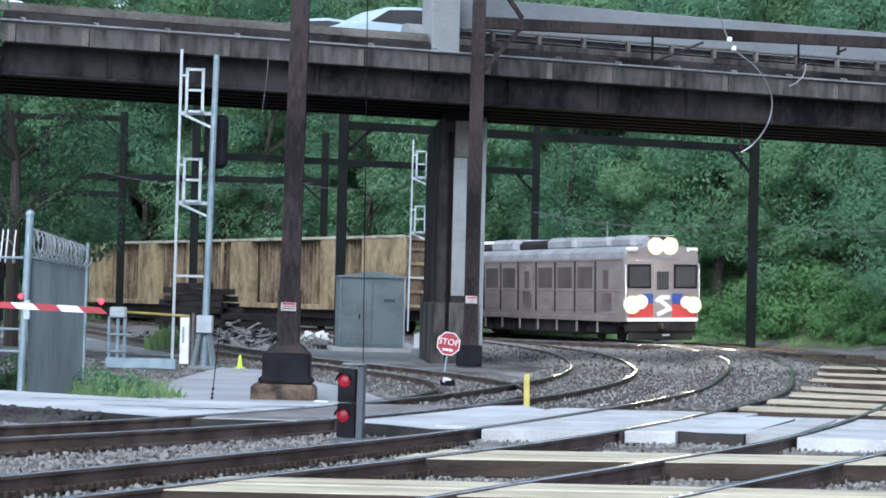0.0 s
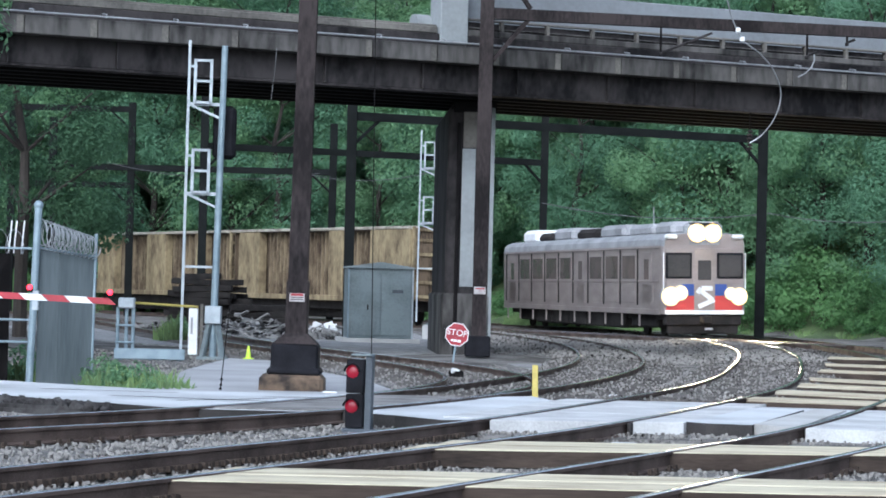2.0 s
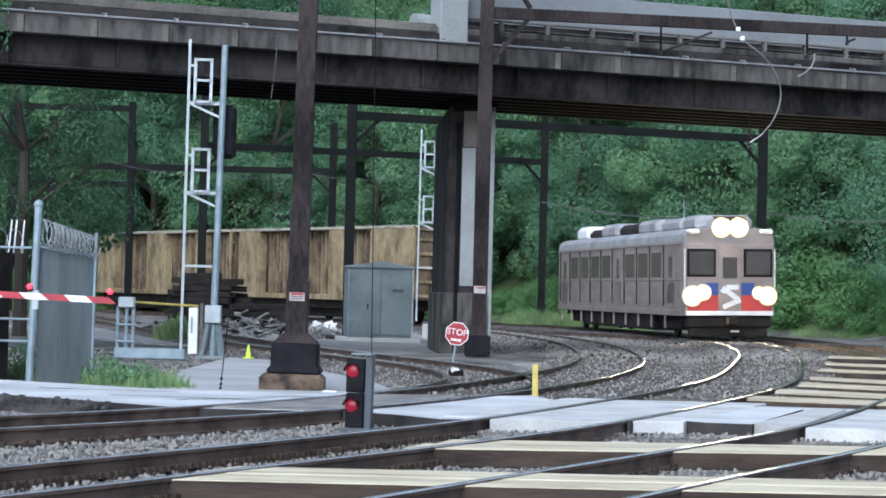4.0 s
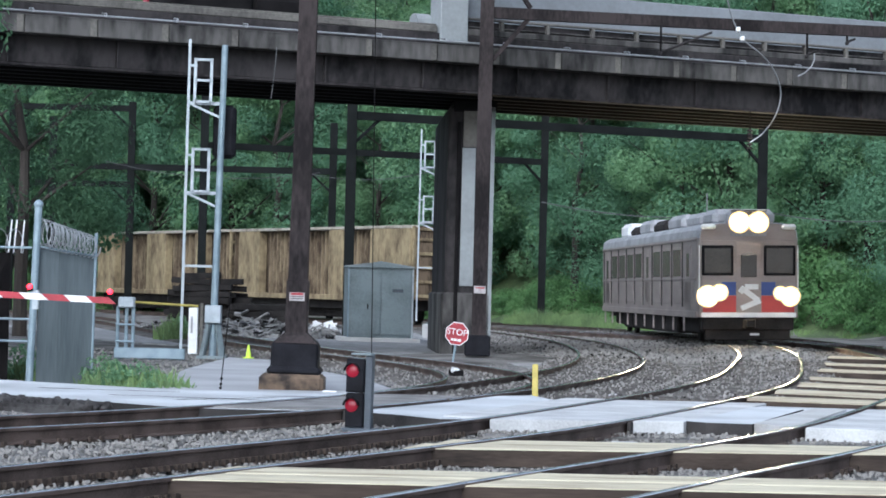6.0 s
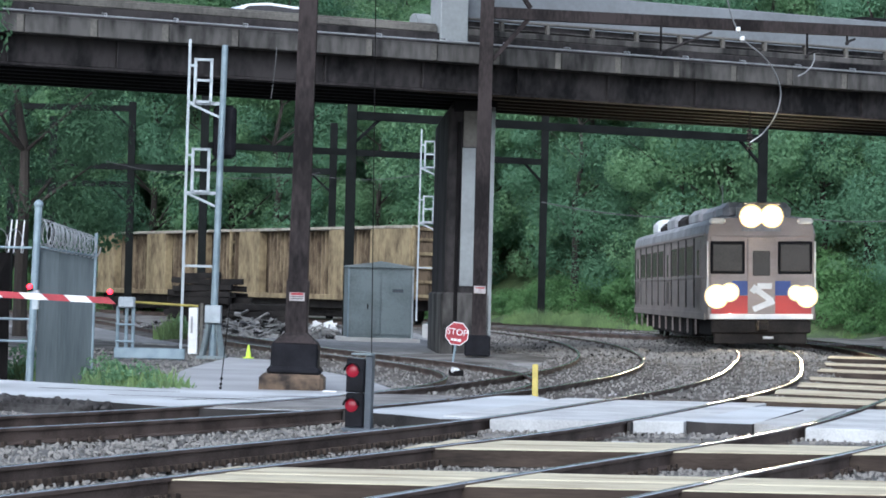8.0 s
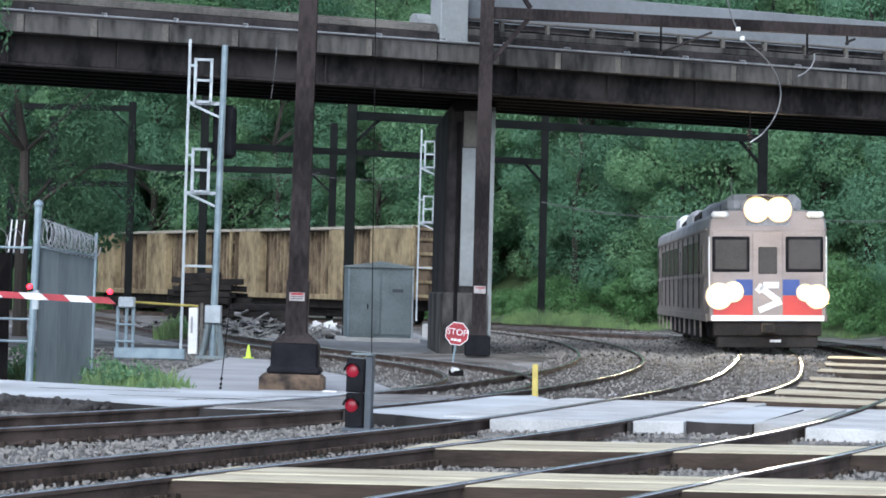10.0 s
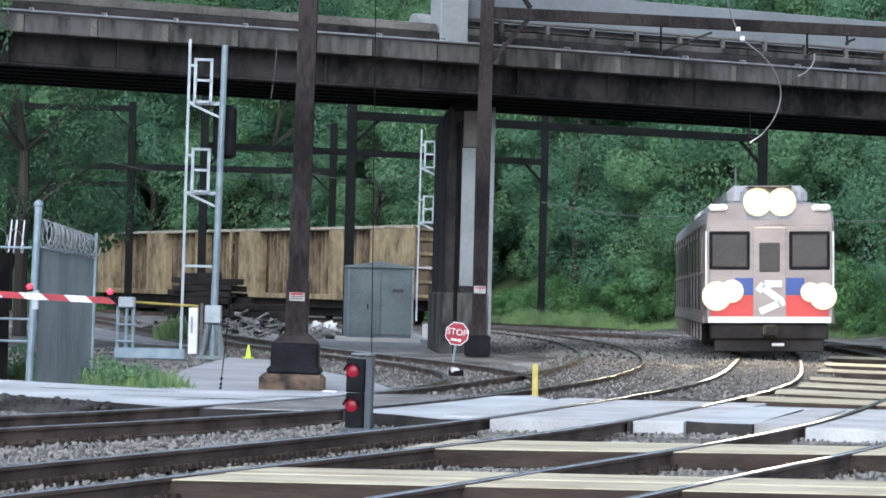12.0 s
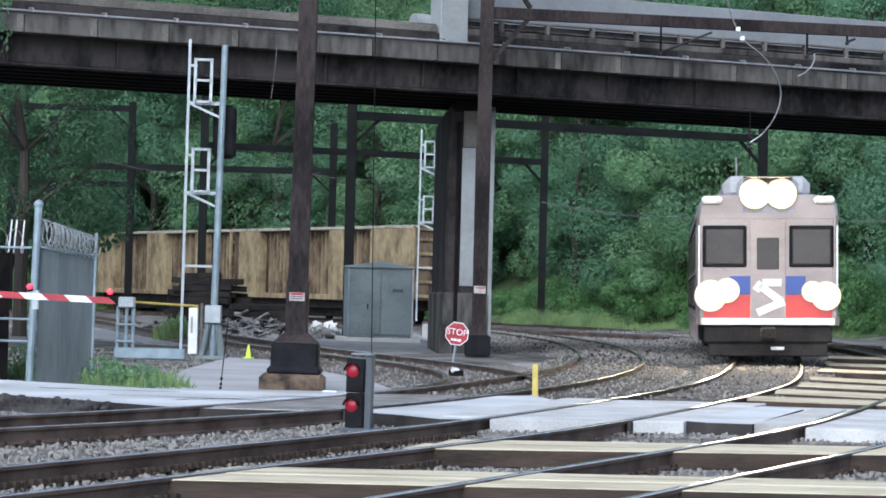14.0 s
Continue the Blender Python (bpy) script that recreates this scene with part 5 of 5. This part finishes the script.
    part("antenna", rod(bmesh.new(), (-0.6, 4.5, 3.8), (-0.6, 4.5, 4.9), 0.02, seg=6), PIPE, t)
    # running gear
    part("underframe", box(bmesh.new(), 2.5, L - 1, 0.4, 0, L / 2, 0.62), CAR_DARK, t)
    for yy in (3.6, 22.3):
        bg = part("bogie_frame", box(bmesh.new(), 2.5, 3.4, 0.5, 0, yy, 0.32, 0.06), CAR_DARK, t)
        for dy in (-1.15, 1.15):
            for s in (-1, 1):
                part("wheel", rod(bmesh.new(), (s * 0.69, yy + dy, 0.44), (s * 0.82, yy + dy, 0.44), 0.44, seg=24), CAR_DARK, bg)
    for yy in (7.2, 10.1, 13.0, 15.9, 18.8):
        part("equipment_box", box(bmesh.new(), 2.8, 2.7, 0.62, 0, yy, 0.24, 0.06), CAR_DARK, t)
    return t


TRAIN = build_train()


# ---------------- road vehicles on the bridge ----------------
def build_car(paint, label):
    """Local x is forward, the wheels stand on z = 0."""
    c = thing("passing_car", label, "car", group="cars on the bridge")
    bm = bmesh.new()
    prof = [(-2.25, 0.35), (2.2, 0.35), (2.25, 0.65), (1.9, 0.82), (1.0, 0.92), (0.3, 1.38), (-0.3, 1.46), (-1.2, 1.40), (-1.95, 1.0), (-2.25, 0.95)]
    l = [bm.verts.new((x, -0.86 + (0.12 if z > 1 else 0), z)) for x, z in prof]
    r = [bm.verts.new((x, 0.86 - (0.12 if z > 1 else 0), z)) for x, z in prof]
    for i in range(len(prof)):
        j = (i + 1) % len(prof)
        bm.faces.new((l[i], l[j], r[j], r[i]))
    bm.faces.new(l[::-1])
    bm.faces.new(r)
    bmesh.ops.recalc_face_normals(bm, faces=bm.faces[:])
    bmesh.ops.bevel(bm, geom=bm.edges[:], offset=0.05, segments=2, affect="EDGES")
    part("body", bm, paint, c, smooth=False)
    for s in (-1, 1):
        bm = bmesh.new()
        pts = [(0.85, 0.95), (0.25, 1.33), (-0.3, 1.38), (-1.15, 1.33), (-1.7, 1.0)]
        f = [bm.verts.new((x, s * (0.875 - (0.10 if z > 1.2 else 0)), z)) for x, z in pts]
        g = [bm.verts.new((x, s * (0.80 - (0.10 if z > 1.2 else 0)), z)) for x, z in pts]
        bm.faces.new(f)
        bm.faces.new(g[::-1])
        for i in range(5):
            bm.faces.new((f[i], f[(i + 1) % 5], g[(i + 1) % 5], g[i]))
        bmesh.ops.recalc_face_normals(bm, faces=bm.faces[:])
        part("side_window", bm, GLASS, c)
        for x in (-1.4, 1.4):
            wh = part("wheel", rod(bmesh.new(), (x, s * 0.68, 0.32), (x, s * 0.88, 0.32), 0.32, seg=20), BLACK_BASE, c)
            part("rim", rod(bmesh.new(), (x, s * 0.86, 0.32), (x, s * 0.89, 0.32), 0.2, seg=16), GALV, wh)
    return c


def build_truck():
    """A dark van; local x is forward."""
    c = thing("passing_van", "dark high-roofed van with red tail lamps", "van", group="cars on the bridge")
    part("box_body", box(bmesh.new(), 2.2, 1.7, 1.5, -0.6, 0, 0.4, 0.08), DARK_STEEL, c)
    part("cab", box(bmesh.new(), 1.5, 1.66, 0.8, 1.2, 0, 0.4, 0.15), DARK_STEEL, c)
    part("windscreen", box(bmesh.new(), 0.04, 1.4, 0.55, 0.52, 0, 1.22, 0.01), GLASS, c)
    part("side_trim", box(bmesh.new(), 1.9, 0.03, 0.05, -0.6, -0.855, 1.2), WHITE, c)
    for s in (-1, 1):
        part("tail_lamp", box(bmesh.new(), 0.06, 0.3, 0.3, -1.72, s * 0.65, 0.95, 0.01), RED_LENS, c, "red tail lamp")
        for x in (-1.1, 1.3):
            wh = part("wheel", rod(bmesh.new(), (x, s * 0.66, 0.36), (x, s * 0.86, 0.36), 0.36, seg=20), BLACK_BASE, c)
            part("rim", rod(bmesh.new(), (x, s * 0.85, 0.36), (x, s * 0.88, 0.36), 0.2, seg=16), GALV, wh)
    return c


WHITE_CAR = build_car(CAR_WHITE, "white saloon car crossing the bridge")
BLUE_CAR = build_car(CAR_BLUE, "pale blue saloon car crossing the bridge")
RESCUE_CAR = build_car(CAR_WHITE, "white car with red bands crossing the bridge")
for s in (-1, 1):
    for x in (-1.95, -0.9):
        part("red_band", box(bmesh.new(), 0.4, 0.02, 0.12, x, s * 0.885, 0.78, 0.004), RED, RESCUE_CAR, "red band")
TRUCK = build_truck()


def another(car):
    return copy_thing(car, Matrix())


# car, time, place along the bridge, speed, lane, waiting place, resting place
TRAFFIC = [(WHITE_CAR, 1.5, 10.4, 15.0, 2.6, -72, 72), (another(WHITE_CAR), 0.8, 11.3, 15.0, 2.6, -65, 79), (BLUE_CAR, 0.0, 11.7, 15.0, 2.6, -58, 86),
           (TRUCK, 6.5, 11.2, 10.0, 2.6, -48, 62), (RESCUE_CAR, 7.5, 7.1, 19.0, 2.6, -40, 52),
           (another(BLUE_CAR), 0.0, 10.2, -15.7, 6.2, 55, -72), (another(WHITE_CAR), 1.0, 11.1, -15.7, 6.2, 62, -65), (another(BLUE_CAR), 6.7, 8.7, -15.7, 6.2, 69, -58),
           (another(WHITE_CAR), 8.0, 8.3, -15.7, 6.2, 76, -51), (another(WHITE_CAR), 10.4, 11.7, -15.7, 6.2, 83, -44)]


# ---------------- trees ----------------
def crown_mesh(name, seed, h, w, leaves, leaf, material, low=0.12):
    """Leafy clumps on a ragged crown, each leaf a bent two-face blade."""
    rng = random.Random(seed)
    vs, fs = [], []
    clumps = []
    for _ in range(46):
        a = rng.uniform(0, 2 * math.pi)
        z = rng.uniform(low, 1.0)
        rad = w * math.sin(min(1.0, (1.04 - z) * 1.7) * math.pi / 2) ** 0.8 * rng.uniform(0.35, 1.0)
        clumps.append((Vector((rad * math.cos(a), rad * math.sin(a), z * h)), rng.uniform(0.6, 1.5) * w / 3.4))
    for _ in range(leaves):
        c, r = clumps[rng.randrange(len(clumps))]
        d = Vector((rng.gauss(0, 1), rng.gauss(0, 1), rng.gauss(0, 1))).normalized()
        p = c + Vector((d.x, d.y, d.z * 0.75)) * r * rng.uniform(0.65, 1.05)
        nrm = (d + Vector((rng.uniform(-0.6, 0.6), rng.uniform(-0.6, 0.6), rng.uniform(0.0, 0.9)))).normalized()
        u = nrm.orthogonal().normalized()
        u.rotate(Matrix.Rotation(rng.uniform(0, 6.28), 3, nrm))
        v = nrm.cross(u)
        s = leaf * rng.uniform(0.6, 1.3)
        o = len(vs)
        vs += [p - u * s, p + v * s * 0.5 + nrm * s * 0.15, p + u * s, p - v * s * 0.5 + nrm * s * 0.15]
        fs += [(o, o + 1, o + 2), (o, o + 2, o + 3)]
    me = bpy.data.meshes.new(name)
    me.from_pydata(vs, [], fs)
    me.materials.append(material)
    return me


def trunk_mesh(seed, h, r):
    rng = random.Random(seed)
    bm = bmesh.new()
    prev, pr = Vector((0, 0, -0.4)), r
    knots = []
    for k in range(1, 7):
        p = Vector((rng.uniform(-0.25, 0.25) * k / 3, rng.uniform(-0.25, 0.25) * k / 3, h * 0.85 * k / 6))
        r2 = r * (1 - 0.8 * k / 6)
        rod(bm, prev, p, pr, r2, 9)
        prev, pr = p, r2
        knots.append((p, r2))
    for p, r2 in knots[1:5]:
        for _ in range(3):
            a = rng.uniform(0, 6.28)
            ln = rng.uniform(0.12, 0.24) * h
            rod(bm, p, p + Vector((math.cos(a) * ln, math.sin(a) * ln, ln * 0.7)), r2 * 0.5, r2 * 0.12, 6)
    return bm


def make_tree(seed, h, w, leaves, leaf, material, label, low=0.12):
    t = thing("tree", label, "tree", group="trees")
    part("trunk", trunk_mesh(seed, h, 0.018 * h), BARK, t)
    c = new("crown", crown_mesh("crown", seed, h, w, leaves, leaf, material, low))
    c.parent = t
    return t


def ground_height(x, y):
    edge = 138 - 1.45 * max(0, min(x, 30)) - 0.2 * min(0, max(x, -40))
    h = max(0.0, y - edge)
    return GROUND_Z + min(11.0, 0.30 * h)


def build_woods():
    rng = random.Random(21)
    protos = [make_tree(k, 14 + k, 4.2 + 0.3 * k, 40000, 0.10, LEAF if k % 2 else LEAF_LIGHT, "tall leafy green tree in dense woods") for k in range(4)]
    spots = []
    for row in range(6):
        step = 3.9
        n = 22
        for k in range(n):
            x = -40 + step * k + rng.uniform(-1.2, 1.2) + (row % 2) * 1.9
            edge = 138 - 1.45 * max(0, min(x, 30)) - 0.2 * min(0, max(x, -40))
            y = edge + 4 + row * 5.5 + rng.uniform(-1.5, 1.5)
            if abs(x) > 0.2 * y + 6:
                continue
            spots.append((x, y, row))
    for i, (x, y, row) in enumerate(spots):
        s = rng.uniform(0.8, 1.15)
        m = Matrix.Translation((x, y, ground_height(x, y) - 0.2)) @ Matrix.Rotation(rng.uniform(0, 6.28), 4, "Z")
        ob = protos[i % 4]
        if i >= 4:
            ob = copy_thing(ob, m)
        else:
            ob.matrix_basis = m
        ob.scale = (s, s, s)
    # undergrowth along the foot of the slope
    bush = thing("bush", "low bright green bush at the foot of the slope", "bush", group="bushes")
    c = new("foliage", crown_mesh("foliage", 77, 2.2, 2.2, 9000, 0.08, LEAF_BUSH, 0.0))
    c.parent = bush
    first = True
    for k in range(46):
        x = -36 + 1.7 * k + rng.uniform(-0.7, 0.7)
        edge = 138 - 1.45 * max(0, min(x, 30)) - 0.2 * min(0, max(x, -40))
        y = edge + 2.5 + rng.uniform(-1.2, 1.2)
        m = Matrix.Translation((x, y, ground_height(x, y) - 0.3)) @ Matrix.Rotation(rng.uniform(0, 6.28), 4, "Z")
        b = bush if first else copy_thing(bush, m)
        b.matrix_basis = m
        s = rng.uniform(0.7, 1.3)
        b.scale = (s, s, s * rng.uniform(0.7, 1.1))
        first = False


def build_near_trees():
    t = make_tree(50, 13, 3.2, 26000, 0.075, LEAF_DARK, "dark leafy tree beyond the bridge", 0.24)
    t.matrix_basis = pose(-12.6, 76, -0.2)
    t = make_tree(51, 11, 2.3, 7000, 0.085, LEAF_LIGHT, "leafy tree beside the fence", 0.2)
    t.matrix_basis = pose(-10.5, 47.5, -0.2)


def blades(name, spots, count, h, material, label, seed):
    rng = random.Random(seed)
    vs, fs = [], []
    for _ in range(count):
        cx, cy, r = spots[rng.randrange(len(spots))]
        a, d = rng.uniform(0, 6.28), r * math.sqrt(rng.random())
        x, y = cx + d * math.cos(a), cy + d * math.sin(a) * 1.6
        hh = h * rng.uniform(0.4, 1.1) * (1.1 - 0.6 * d / r)
        lean = Vector((rng.uniform(-0.4, 0.4), rng.uniform(-0.3, 0.3), 0)) * hh
        w = rng.uniform(0.008, 0.02)
        o = len(vs)
        vs += [(x - w, y, -0.22), (x + w, y, -0.22), (x + lean.x * 0.5 + w, y + lean.y * 0.5, -0.2 + hh * 0.6), (x + lean.x, y + lean.y, -0.2 + hh), (x + lean.x * 0.5 - w, y + lean.y * 0.5, -0.2 + hh * 0.6)]
        fs += [(o, o + 1, o + 2, o + 4), (o + 4, o + 2, o + 3)]
    me = bpy.data.meshes.new(name)
    me.from_pydata(vs, [], fs)
    me.materials.append(material)
    tagged(new(name, me), label, "grass", kind="stuff")


build_woods()
build_near_trees()
blades("weeds", [(-5.1, 39.6, 0.55), (-4.6, 39.3, 0.6), (-4.1, 38.6, 0.4), (-5.3, 41, 0.5), (-6.6, 33.3, 0.4), (-6.2, 41.5, 0.5), (-7.1, 42.5, 0.5), (-6.9, 43.0, 0.4)], 1000, 0.42, GRASS, "rough green weeds beside the fence", 5)
blades("weeds", [(-7.8, 74, 0.4), (-8.0, 75, 0.5)], 260, 0.9, GRASS, "tall weeds near the signal mast", 6)


blades("grass_bank", [(9 + 1.1 * k, 127 - 1.55 * k, 1.6) for k in range(12)], 9000, 0.55, GRASS, "pale green grass at the foot of the wooded slope", 8)
blades("grass_bank", [(3.8 + 0.5 * k, 123.4 - 0.8 * k, 0.8) for k in range(8)], 4500, 1.0, GRASS, "tall pale grass between the curve and the gantry", 10)
blades("grass_bank", [(1.2 + 0.8 * k, 136 - 0.5 * k, 1.5) for k in range(10)], 5000, 0.55, GRASS, "pale green grass beyond the curve", 9)
wb = new("weed_bush", crown_mesh("weed_bush", 90, 0.5, 0.42, 420, 0.045, LEAF_LIGHT, 0.0))
wb.matrix_basis = pose(-4.75, 39.2, -0.3)
tagged(wb, "leafy green weed clump by the fence", "weed", group="weed clumps")
for x, y, k in ((-5.3, 39.8, 0.6), (-4.2, 38.7, 0.5), (-7.75, 74.5, 1.1), (-7.7, 75.2, 1.3), (-5.0, 39.0, 0.55), (-4.55, 39.5, 0.7), (-4.35, 38.2, 0.4), (-3.95, 38.9, 0.35), (-5.4, 40.6, 0.9), (-5.15, 40.2, 0.75), (-6.95, 42.3, 1.1), (-6.75, 33.4, 0.6)):
    c = copy_thing(wb, pose(x, y, -0.22, 0, 0, 70 * k))
    c.scale = (k, k, k * 1.1)


# ---------------- wires ----------------
def wire(a, b, sag, label, r=0.02):
    a, b = Vector(a), Vector(b)
    bm = tube(bmesh.new(), [a.lerp(b, k / 16) - Vector((0, 0, sag * 4 * k / 16 * (1 - k / 16))) for k in range(17)], r)
    tagged(part("overhead_wire", bm, CABLE), label, "wire", group="overhead wires")


wire((4.0, 104, 5.2), (13.3, 104, 5.0), 0.4, "sagging grey overhead wire")
wire((13.3, 104, 5.0), (22, 100, 5.6), 0.6, "sagging grey overhead wire")
wire((-16, 120, 7.2), (-6, 122, 7.0), 0.5, "sagging grey overhead wire", 0.015)
wire((-7, 118, 6.9), (0, 118, 7.2), 0.5, "sagging grey overhead wire", 0.015)


# ---------------- movement ----------------
def motions():
    fine = smooth_path(TRACK_A, 0.25)
    rows = []
    for k in range(29):
        t = 0.5 * k
        d = 100.5 - 3.75 * t + 0.05 * t * t
        front = min(fine, key=lambda p: abs(p.y - d))
        i = fine.index(front)
        j = fine.index(next(p for p in fine[i:] if p.y >= d))
        a, b = fine[max(0, j - 1)], fine[j]
        f = a.lerp(b, (d - a.y) / max(1e-6, b.y - a.y))
        rear = min(fine[j:], key=lambda p: abs((p - f).length - 25.9))
        dv = rear - f
        yaw = -math.degrees(math.atan2(dv.x, dv.y))
        rows.append((t, pose(f.x, f.y, 0.03, 0, -1.3, yaw)))
    walk(TRAIN, rows)
    # cars: place along the bridge u at time t0, speed v, resting places before and after
    for car, t0, u, v, lane, wait, end in TRAFFIC:
        ta, tb = t0 - (u - wait) / v, t0 + (end - u) / v
        keys = [(0.0, wait + max(0.0, -ta) * v)] if ta <= 0 else [(0.0, wait), (max(0.02, ta - 0.6), wait), (ta + 0.5, wait + 0.5 * v)]
        last = tb if tb < 14 else 14.0
        t = math.ceil((keys[-1][0] + 0.2) * 2) / 2
        while t < last - 0.6:
            keys.append((t, u + v * (t - t0)))
            t += 0.5
        if tb < 14:
            keys += [(tb + 0.5, end), (14.0, end)] if tb + 0.5 < 13.9 else [(14.0, end)]
        else:
            keys.append((14.0, u + v * (14.0 - t0)))
        walk(car, [(t, BRIDGE @ pose(x, lane, 7.32, 0, 0, 0 if v > 0 else 180)) for t, x in keys])


motions()
